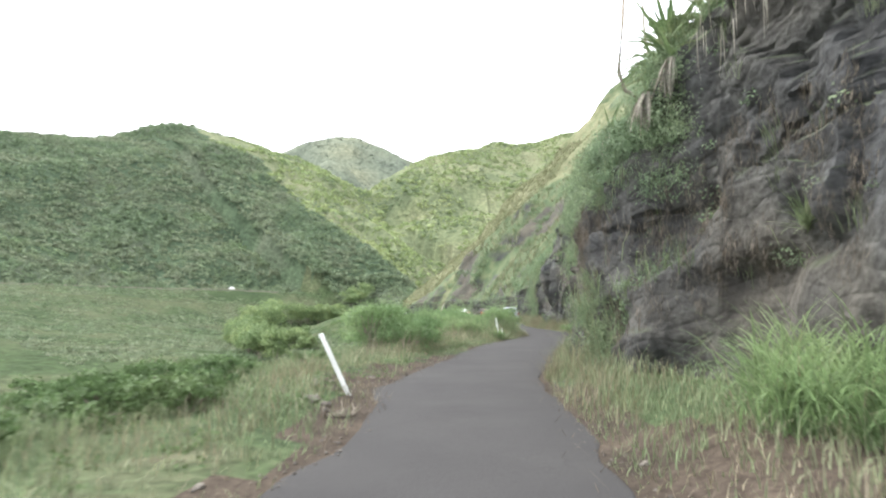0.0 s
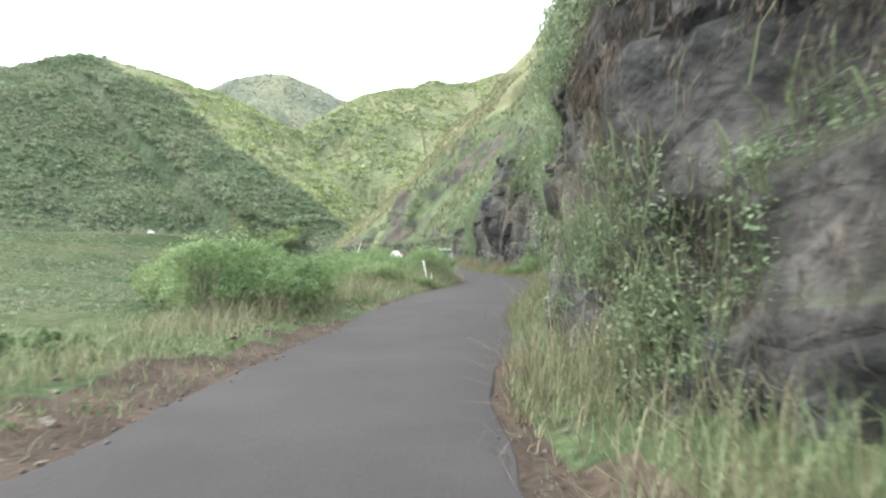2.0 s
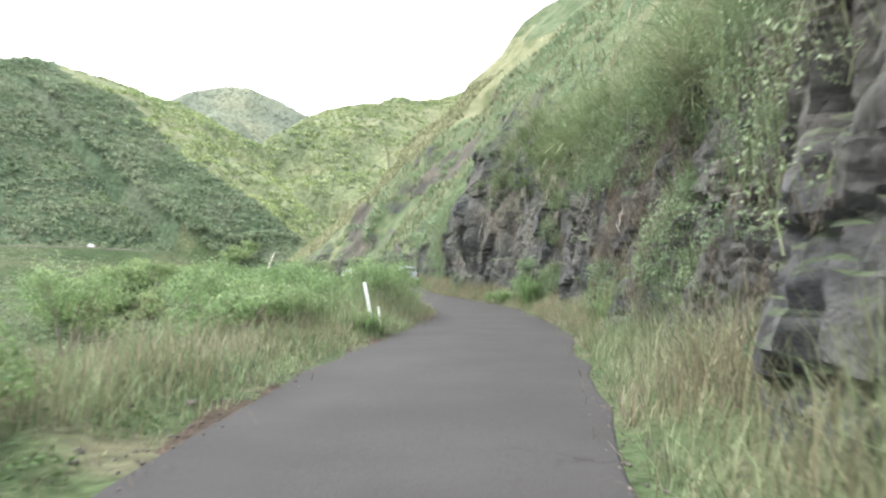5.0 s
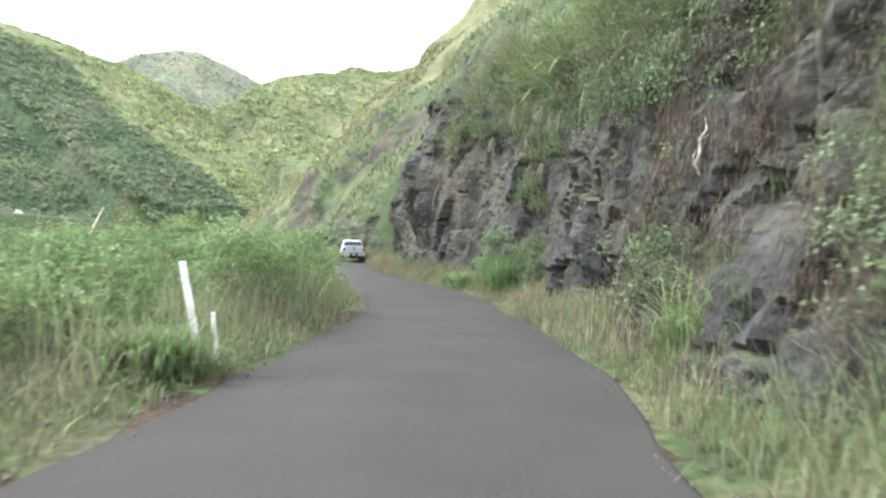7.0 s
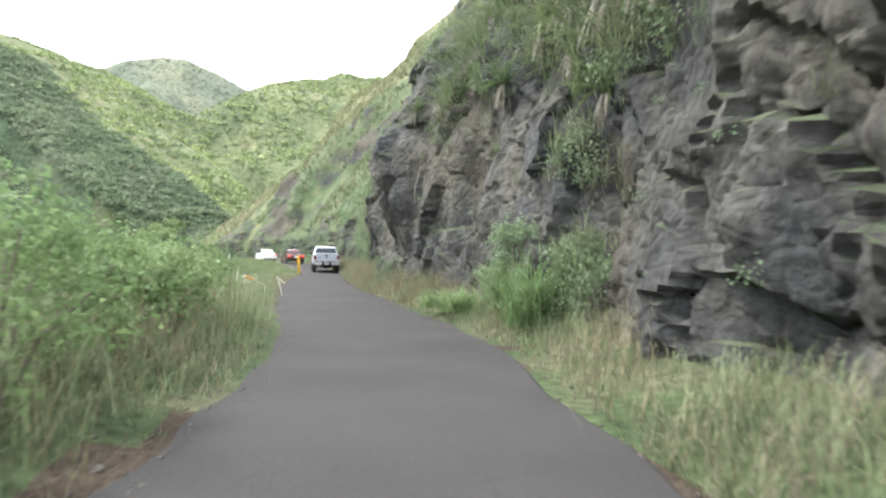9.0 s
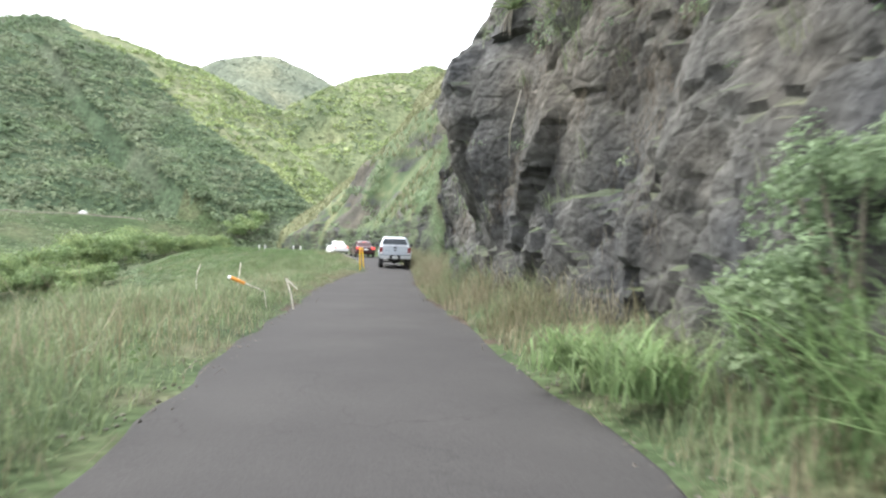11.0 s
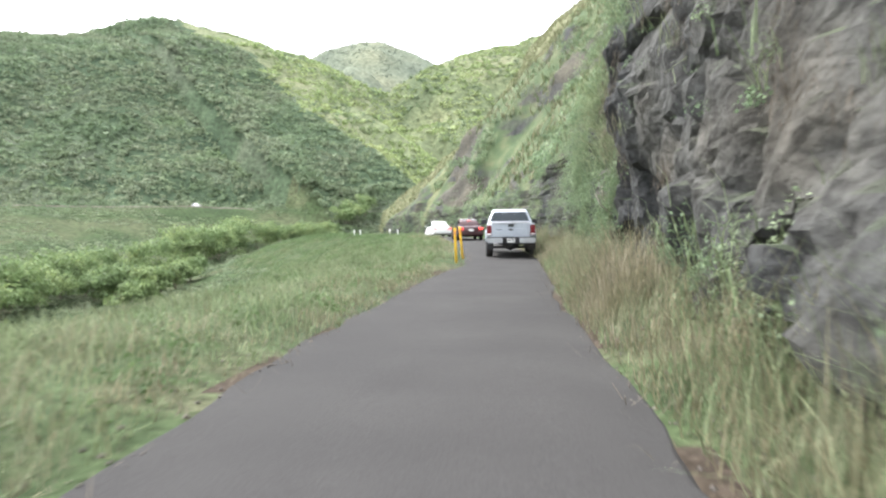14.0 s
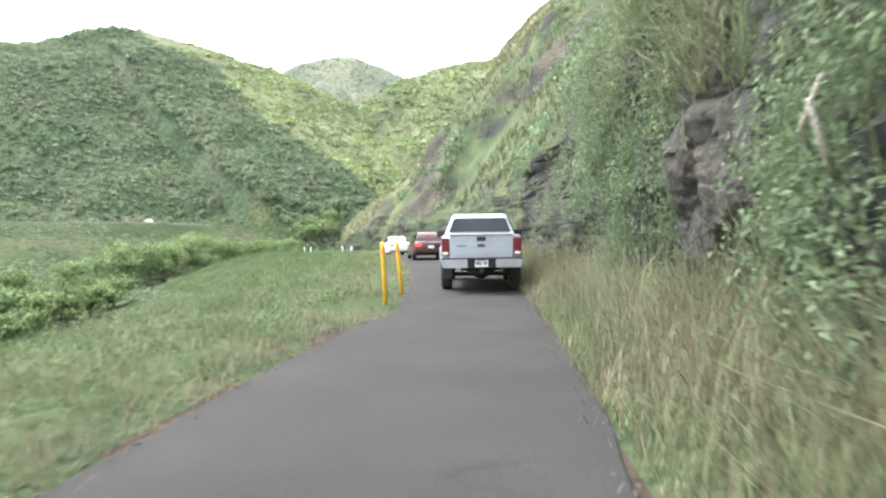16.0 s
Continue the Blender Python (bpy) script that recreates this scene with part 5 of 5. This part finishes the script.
# gravel crumbs and flattened dead grass along the road's edges
nc = 2600
yc = rng.uniform(-4, 96, nc)
side_c = rng.choice([-1.0, 1.0], nc)
ec = np.where(side_c < 0, np.interp(yc, *LEFT_EDGE), np.interp(yc, *RIGHT_EDGE)) + rng.normal(0.02, 0.16, nc)
xc = road_x(yc) + side_c * ec
zc = np.maximum(ground_z(xc, yc), -0.02) + 0.012
octa = np.array([(1, 0, 0), (-1, 0, 0), (0, 1, 0), (0, -1, 0), (0, 0, 0.7), (0, 0, -0.7)])
size_c = rng.uniform(0.008, 0.028, nc)
vc = (np.stack([xc, yc, zc], 1)[:, None, :] + (octa * 1.0)[None] * size_c[:, None, None] * rng.uniform(0.6, 1.3, (nc, 6, 1))).reshape(-1, 3)
fc = (np.arange(nc)[:, None, None] * 6 + np.array([(0, 2, 4), (2, 1, 4), (1, 3, 4), (3, 0, 4), (2, 0, 5), (1, 2, 5), (3, 1, 5), (0, 3, 5)])[None]).reshape(-1, 3)
tagged(link_mesh("edge_gravel", vc, fc, M_STONE, soft=False), "loose gravel crumbs along the road's edge", "gravel", kind="stuff")
nl = 2400
yl = rng.uniform(-4, 96, nl)
side_l = rng.choice([-1.0, 1.0], nl)
el_ = np.where(side_l < 0, np.interp(yl, *LEFT_EDGE), np.interp(yl, *RIGHT_EDGE)) + rng.normal(0.06, 0.2, nl)
xl = road_x(yl) + side_l * el_
v, f = blades(np.stack([xl, yl, np.maximum(ground_z(xl, yl), 0.0) + 0.01], 1), rng.uniform(0.08, 0.3, nl), rng.uniform(0.004, 0.009, nl), rng.uniform(1.1, 1.28, nl), rng.uniform(0, 6.28, nl), 0.1)
tagged(link_mesh("dead_litter", v, f, M_MATTED), "flattened dead grass lying along the road's edge", "litter", kind="stuff")

# ---- the road on the far side of the valley ----
M_FARROAD = material("pale_gravel", [(0.16, 0.15, 0.12), (0.24, 0.22, 0.18)], 0.2, 0.95, 0)
fx = np.array([p[0] for p in BASE])
fy = np.array([p[1] for p in BASE])
tt = np.linspace(0, 0.66, 160)
idx = np.linspace(0, 1, len(fx))
px, py = np.interp(tt, idx, fx), np.interp(tt, idx, fy)
dxx, dyy = np.gradient(px), np.gradient(py)
ln = np.hypot(dxx, dyy)
strip = []
for o in (-1.6, 1.6):
    xx, yy = px - dyy / ln * o, py + dxx / ln * o
    strip.append(np.stack([xx, yy, ground_z(xx, yy)], 1))
zz = np.maximum(strip[0][:, 2], strip[1][:, 2]) + 0.35
strip[0][:, 2], strip[1][:, 2] = zz, zz
far_v = np.stack([strip[0], strip[0] - np.array([0, 0, 1.2]), strip[1], strip[1] - np.array([0, 0, 1.2])], 1).reshape(-1, 3)
k = np.arange(159)[:, None] * 4
far_f = np.concatenate([k + np.array([0, 2, 6, 4]), k + np.array([0, 4, 5, 1]), k + np.array([2, 3, 7, 6])])
far_road = link_mesh("far_road", far_v, far_f, M_FARROAD, soft=False)
tagged(far_road, "pale track along the foot of the far hill", "road", kind="structure")


# ---- vehicles ----
def paint(name, colour, metal=0.25, rough=0.35):
    return material(name, [tuple(c * 0.93 for c in colour), colour], 1.5, rough, 0.04, 8, metal=metal, fine=0.05)


M_SILVER = paint("silver_paint", (0.355, 0.385, 0.425), 0.3, 0.4)
M_BLACK_CAR = paint("black_paint", (0.055, 0.028, 0.03), 0.2, 0.25)
M_WHITE_CAR = paint("white_paint", (0.58, 0.58, 0.58), 0.0, 0.35)
M_CHROME = material("dull_chrome", [(0.36, 0.37, 0.385), (0.44, 0.45, 0.465)], 3, 0.35, 0.05, 20, metal=0.7, fine=0.1)
M_BLACK = material("black_plastic", [(0.018, 0.018, 0.02), (0.03, 0.03, 0.032)], 6, 0.6, 0.2, 60)
M_TYRE = material("tyre_rubber", [(0.02, 0.02, 0.021), (0.035, 0.034, 0.033)], 8, 0.85, 0.4, 60)
M_RIM = material("wheel_alloy", [(0.35, 0.35, 0.36), (0.45, 0.45, 0.46)], 6, 0.4, 0.05, 40, metal=0.7)
M_TAIL = material("red_lens", [(0.11, 0.014, 0.018), (0.16, 0.02, 0.026)], 8, 0.25, 0.05, 60, fine=0.1)
M_GLASS = material("tinted_glass", [(0.025, 0.03, 0.034), (0.04, 0.045, 0.05)], 1.0, 0.12, 0, fine=0.05, spec=0.12)
M_PLATE = material("plate_white", [(0.68, 0.68, 0.66), (0.74, 0.74, 0.72)], 8, 0.5, 0, fine=0.05)
M_DARKBAR = material("dark_marks", [(0.05, 0.05, 0.055), (0.07, 0.07, 0.075)], 8, 0.6, 0)
M_LAMP_ON = bpy.data.materials.new("lit_brake_lamp")
M_LAMP_ON.use_nodes = True
_p = M_LAMP_ON.node_tree.nodes["Principled BSDF"]
_p.inputs["Base Color"].default_value = (0.35, 0.03, 0.03, 1)
_p.inputs["Emission Color"].default_value = (1.0, 0.08, 0.06, 1)
_p.inputs["Emission Strength"].default_value = 0.45


def loft(sections):
    """A closed skin through rings of the same count: [(y, [(x, z), ...]), ...]."""
    bm = bmesh.new()
    rings = [[bm.verts.new((x, y, z)) for x, z in ring] for y, ring in sections]
    n = len(rings[0])
    for a, b in zip(rings[:-1], rings[1:]):
        for k in range(n):
            bm.faces.new((a[k], a[(k + 1) % n], b[(k + 1) % n], b[k]))
    bm.faces.new(rings[0][::-1])
    bm.faces.new(rings[-1])
    return bm


def rounded(hw, z0, z1, r=0.08, top=None, n=4):
    """A ring: a rounded box from z0 to z1, half as wide as hw below and top above."""
    top = hw if top is None else top
    ring = []
    for cx, cz, a0, w in ((1, z1 - r, 0, top), (-1, z1 - r, 90, top), (-1, z0 + r, 180, hw), (1, z0 + r, 270, hw)):
        for k in range(n + 1):
            a = radians(a0 + 90 * k / n)
            ring.append((cx * (w - r) + r * math.cos(a), cz + r * math.sin(a)))
    return ring


def quad_panel(pts, thick=0.012):
    """A thin panel through four or more corners, with thickness."""
    bm = bmesh.new()
    f0 = bm.faces.new([bm.verts.new(p) for p in pts])
    f0.normal_update()
    ex = bmesh.ops.extrude_face_region(bm, geom=[f0])
    nrm = f0.normal.copy()
    for g in ex["geom"]:
        if isinstance(g, bmesh.types.BMVert):
            g.co += nrm * thick
    return bm


def wheel(root, x, y, r, wide):
    """Tyre with a rounded tread and a rim with spokes."""
    ring = [(-wide / 2, r * 0.62), (-wide / 2, r * 0.88), (-wide * 0.4, r * 0.97), (-wide * 0.25, r), (wide * 0.25, r), (wide * 0.4, r * 0.97), (wide / 2, r * 0.88), (wide / 2, r * 0.62)]
    bm = bmesh.new()
    n = 28
    rows = [[bm.verts.new((px, rr * math.cos(2 * math.pi * k / n), rr * math.sin(2 * math.pi * k / n))) for px, rr in ring] for k in range(n)]
    for k in range(n):
        for j in range(len(ring) - 1):
            bm.faces.new((rows[k][j], rows[k][j + 1], rows[(k + 1) % n][j + 1], rows[(k + 1) % n][j]))
    w = new("wheel")
    w.parent = root
    w.location = (x, y, r)
    tyre = part("tyre", bm, M_TYRE, w, soft=True)
    bm = bmesh.new()
    bmesh.ops.create_cone(bm, cap_ends=True, segments=28, radius1=r * 0.63, radius2=r * 0.63, depth=wide * 0.72, matrix=Matrix.Rotation(radians(90), 4, "Y"))
    for k in range(6):
        a = 2 * math.pi * k / 6
        m = Matrix.Rotation(a, 4, "X") @ Matrix.Translation((0, r * 0.33, 0))
        bmesh.ops.create_cube(bm, size=1, matrix=m @ Matrix.Diagonal((wide * 0.84, r * 0.5, r * 0.16, 1)))
    part("rim", bm, M_RIM, w)
    return w


def pickup(m):
    root = thing("pickup_truck", m, "silver crew-cab pickup truck seen from behind on the lane", "truck")
    # cargo bed sides and rear quarter, cab base and bonnet in one painted body
    secs = []
    for y, hw, z0, z1, top in ((0.06, 0.955, 0.62, 1.19, 0.93), (0.12, 0.975, 0.60, 1.20, 0.945), (0.7, 0.985, 0.56, 1.205, 0.95), (0.95, 0.995, 0.56, 1.205, 0.95), (1.7, 0.985, 0.54, 1.205, 0.95), (2.05, 0.97, 0.50, 1.20, 0.94),
                               (4.0, 0.97, 0.50, 1.17, 0.93), (4.25, 0.985, 0.54, 1.15, 0.90), (5.1, 0.98, 0.56, 1.10, 0.86), (5.45, 0.93, 0.52, 1.02, 0.80), (5.6, 0.84, 0.50, 0.92, 0.74)):
        secs.append((y, rounded(hw, z0, z1, 0.09, top)))
    part("body", loft(secs), M_SILVER, root, soft=True)
    # cab above the waistline
    cab = loft([(1.95, rounded(0.90, 1.14, 1.20, 0.02, 0.90)), (2.02, rounded(0.92, 1.14, 1.24, 0.03, 0.91)), (2.2, rounded(0.925, 1.14, 1.82, 0.14, 0.765)), (2.45, rounded(0.925, 1.14, 1.90, 0.16, 0.775)),
                (3.4, rounded(0.925, 1.14, 1.91, 0.16, 0.775)), (3.75, rounded(0.92, 1.14, 1.85, 0.09, 0.75)), (4.45, rounded(0.90, 1.12, 1.19, 0.02, 0.84))])
    part("cab", cab, M_SILVER, root, soft=True)
    part("rear_window", quad_panel([(-0.815, 1.99, 1.27), (0.815, 1.99, 1.27), (0.70, 2.13, 1.715), (0.64, 2.145, 1.765), (-0.64, 2.145, 1.765), (-0.70, 2.13, 1.715)]), M_GLASS, root, "dark tinted rear window")
    for sx_ in (-1, 1):
        part("side_window", quad_panel([(sx_ * 0.925, 2.35, 1.25), (sx_ * 0.925, 4.05, 1.22), (sx_ * 0.83, 3.75, 1.66), (sx_ * 0.825, 2.5, 1.72)]), M_GLASS, root, "dark tinted side window")
    # tailgate with a pressed recess, handle, badge and script
    gate = part("tailgate", box(bmesh.new(), -0.745, 0.745, 0.0, 0.075, 0.66, 1.205, 0.022), M_SILVER, root)
    part("spoiler_lip", box(bmesh.new(), -0.76, 0.76, -0.03, 0.10, 1.185, 1.235, 0.018), M_CHROME, root, "grey plastic lip along the tailgate top")
    part("pressed_panel", box(bmesh.new(), -0.60, 0.60, -0.012, 0.0, 0.72, 0.985, 0.006), M_SILVER, gate)
    part("handle", box(bmesh.new(), -0.105, 0.105, -0.025, 0.0, 1.055, 1.155, 0.015), M_BLACK, gate, "black tailgate handle")
    bm = bmesh.new()
    bmesh.ops.create_cone(bm, cap_ends=True, segments=28, radius1=1, radius2=0.92, depth=1, matrix=Matrix.Translation((0, -0.022, 0.945)) @ Matrix.Rotation(radians(90), 4, "X") @ Matrix.Diagonal((0.105, 0.042, 0.018, 1)))
    part("badge", bm, M_DARKBAR, gate, "dark oval badge")
    for k in range(5):
        part("script_bar", box(bmesh.new(), -0.575 + k * 0.045, -0.542 + k * 0.045, -0.018, -0.011, 0.925, 0.958), M_DARKBAR, gate)
    for sx_ in (-1, 1):
        a, b = sorted((sx_ * 0.755, sx_ * 0.945))
        lamp = part("tail_lamp", box(bmesh.new(), a, b, 0.015, 0.13, 0.72, 1.13, 0.03), M_TAIL, root, "red tail lamp")
        part("reversing_lens", box(bmesh.new(), a + 0.03, b - 0.03, 0.003, 0.03, 0.74, 0.80, 0.006), M_REFLECT, lamp)
        part("mirror", box(bmesh.new(), *sorted((sx_ * 1.0, sx_ * 1.22)), 3.55, 3.68, 1.13, 1.36, 0.04), M_BLACK, root, "black door mirror")
        part("mirror_arm", box(bmesh.new(), *sorted((sx_ * 0.93, sx_ * 1.03)), 3.59, 3.65, 1.17, 1.24, 0.01), M_BLACK, root)
        part("wheel_arch", box(bmesh.new(), *sorted((sx_ * 0.90, sx_ * 1.002)), 0.75, 1.75, 0.50, 0.90, 0.12), M_SILVER, root)
    part("light_bar", box(bmesh.new(), -0.16, 0.16, 2.20, 2.26, 1.80, 1.835, 0.008), M_TAIL, root, "red high brake light")
    # stepped chrome bumper with the plate between its halves
    for sx_ in (-1, 1):
        bm = loft([(0, rounded(0.30, 0.49, 0.665, 0.035)), (0.22, rounded(0.30, 0.49, 0.665, 0.035))])
        bmesh.ops.translate(bm, verts=bm.verts, vec=(sx_ * 0.63, -0.17, 0))
        part("bumper_half", bm, M_CHROME, root, "dull chrome bumper")
    part("bumper_step", box(bmesh.new(), -0.94, 0.94, -0.165, 0.06, 0.655, 0.685, 0.008), M_BLACK, root, "black step pad")
    part("plate_recess", box(bmesh.new(), -0.335, 0.335, -0.10, 0.03, 0.48, 0.66, 0.012), M_BLACK, root)
    plate = part("number_plate", box(bmesh.new(), -0.155, 0.155, -0.118, -0.103, 0.505, 0.655, 0.004), M_PLATE, root, "white number plate")
    for k in range(6):
        if k != 3:
            part("plate_bar", box(bmesh.new(), -0.125 + k * 0.043, -0.095 + k * 0.043, -0.123, -0.1185, 0.545, 0.61), M_DARKBAR, plate)
    part("plate_strip", box(bmesh.new(), -0.10, 0.10, -0.123, -0.1185, 0.628, 0.642), M_DARKBAR, plate)
    # underneath
    part("hitch", box(bmesh.new(), -0.05, 0.05, -0.20, 0.3, 0.40, 0.47, 0.01), M_BLACK, root)
    part("axle", tube([(-0.85, 1.25, 0.38), (-0.2, 1.25, 0.38), (0, 1.25, 0.38), (0.2, 1.25, 0.38), (0.85, 1.25, 0.38)], [0.05, 0.055, 0.15, 0.055, 0.05], 10), M_BLACK, root)
    part("exhaust", tube([(0.55, 0.15, 0.40), (0.55, 1.8, 0.42)], [0.035, 0.035], 10), M_BLACK, root)
    part("chassis", box(bmesh.new(), -0.5, 0.5, 0.3, 5.2, 0.42, 0.56, 0.02), M_BLACK, root)
    bm = bmesh.new()
    bmesh.ops.create_cone(bm, cap_ends=True, segments=24, radius1=0.34, radius2=0.34, depth=0.2, matrix=Matrix.Translation((0, 0.62, 0.46)))
    part("spare_tyre", bm, M_TYRE, root)
    for sx_ in (-1, 1):
        part("mud_flap", box(bmesh.new(), *sorted((sx_ * 0.70, sx_ * 0.96)), 0.80, 0.815, 0.22, 0.58, 0.004), M_BLACK, root)
        for yy_ in (1.25, 4.75):
            wheel(root, sx_ * 0.865, yy_, 0.40, 0.27)
    # the high stance of a four-wheel-drive: raise all but the wheels
    was, now = [0, 0.40, 0.49, 0.665, 0.72, 1.205, 1.235, 1.27, 1.765, 1.92], [0.06, 0.48, 0.60, 0.80, 0.89, 1.375, 1.405, 1.45, 1.81, 1.945]
    for ob in root.children_recursive:
        if ob.type == "MESH" and ob.name.split(".")[0] not in ("tyre", "rim", "axle"):
            for vv in ob.data.vertices:
                vv.co.z = float(np.interp(vv.co.z, was, now))
    return root


def saloon(m, mat, label, lamp):
    """A four-door saloon, its tail at y = 0."""
    root = thing("saloon_car", m, label, "car", "cars ahead in the queue")
    body = loft([(0.0, rounded(0.80, 0.42, 0.86, 0.09, 0.74)), (0.12, rounded(0.88, 0.30, 0.95, 0.10, 0.78)), (0.7, rounded(0.90, 0.24, 0.99, 0.09, 0.80)), (1.3, rounded(0.905, 0.22, 0.97, 0.07, 0.83)), (3.3, rounded(0.905, 0.22, 0.93, 0.07, 0.83)),
                 (4.2, rounded(0.89, 0.24, 0.82, 0.09, 0.76)), (4.65, rounded(0.78, 0.30, 0.70, 0.09, 0.66))])
    part("body", body, mat, root, soft=True)
    top = loft([(0.75, rounded(0.72, 0.93, 1.0, 0.02, 0.70)), (1.25, rounded(0.76, 0.90, 1.36, 0.08, 0.58)), (1.7, rounded(0.78, 0.90, 1.45, 0.09, 0.58)), (2.4, rounded(0.78, 0.90, 1.45, 0.09, 0.58)), (2.8, rounded(0.78, 0.90, 1.36, 0.08, 0.57)), (3.5, rounded(0.74, 0.86, 0.96, 0.02, 0.70))])
    part("roof", top, mat, root, soft=True)
    part("rear_window", quad_panel([(-0.60, 0.80, 1.02), (0.60, 0.80, 1.02), (0.47, 1.21, 1.33), (-0.47, 1.21, 1.33)], 0.03), M_GLASS, root, "dark rear window")
    for sx_ in (-1, 1):
        part("side_window", quad_panel([(sx_ * 0.785, 1.30, 1.0), (sx_ * 0.785, 3.1, 0.98), (sx_ * 0.66, 2.6, 1.33), (sx_ * 0.655, 1.55, 1.36)]), M_GLASS, root, "dark side window")
        a, b = sorted((sx_ * 0.50, sx_ * 0.82))
        part("tail_lamp", box(bmesh.new(), a, b, -0.02, 0.14, 0.72, 0.88, 0.03), lamp, root, "glowing red brake lamp")
        part("mirror", box(bmesh.new(), *sorted((sx_ * 0.90, sx_ * 1.06)), 3.0, 3.12, 0.95, 1.08, 0.03), mat, root)
        for yy_ in (0.95, 3.75):
            wheel(root, sx_ * 0.80, yy_, 0.32, 0.2)
    part("bumper", box(bmesh.new(), -0.82, 0.82, -0.07, 0.10, 0.36, 0.60, 0.05), mat, root)
    part("number_plate", box(bmesh.new(), -0.155, 0.155, -0.035, 0.02, 0.63, 0.76, 0.004), M_PLATE, root, "white number plate")
    part("high_lamp", box(bmesh.new(), -0.12, 0.12, 1.15, 1.2, 1.33, 1.36, 0.004), lamp, root)
    return root


pickup(pose(4.60, 88.8, float(climb(90)), 1.2, 0, 2))
saloon(pose(1.70, 107.6, float(climb(109)), 1.0, 0, 12), M_BLACK_CAR, "black saloon car with lit brake lamps on the bend", M_LAMP_ON)
saloon(pose(-97.6, 271.0, gz(-97.6, 271.0) + 0.3, 0, 0, 55), M_WHITE_CAR, "small white car on the track across the valley", M_TAIL)
saloon(pose(-1.9, 122.5, float(climb(124)) - 0.02, 0, 0, 18), M_WHITE_CAR, "white saloon car farther ahead on the bend", M_LAMP_ON)
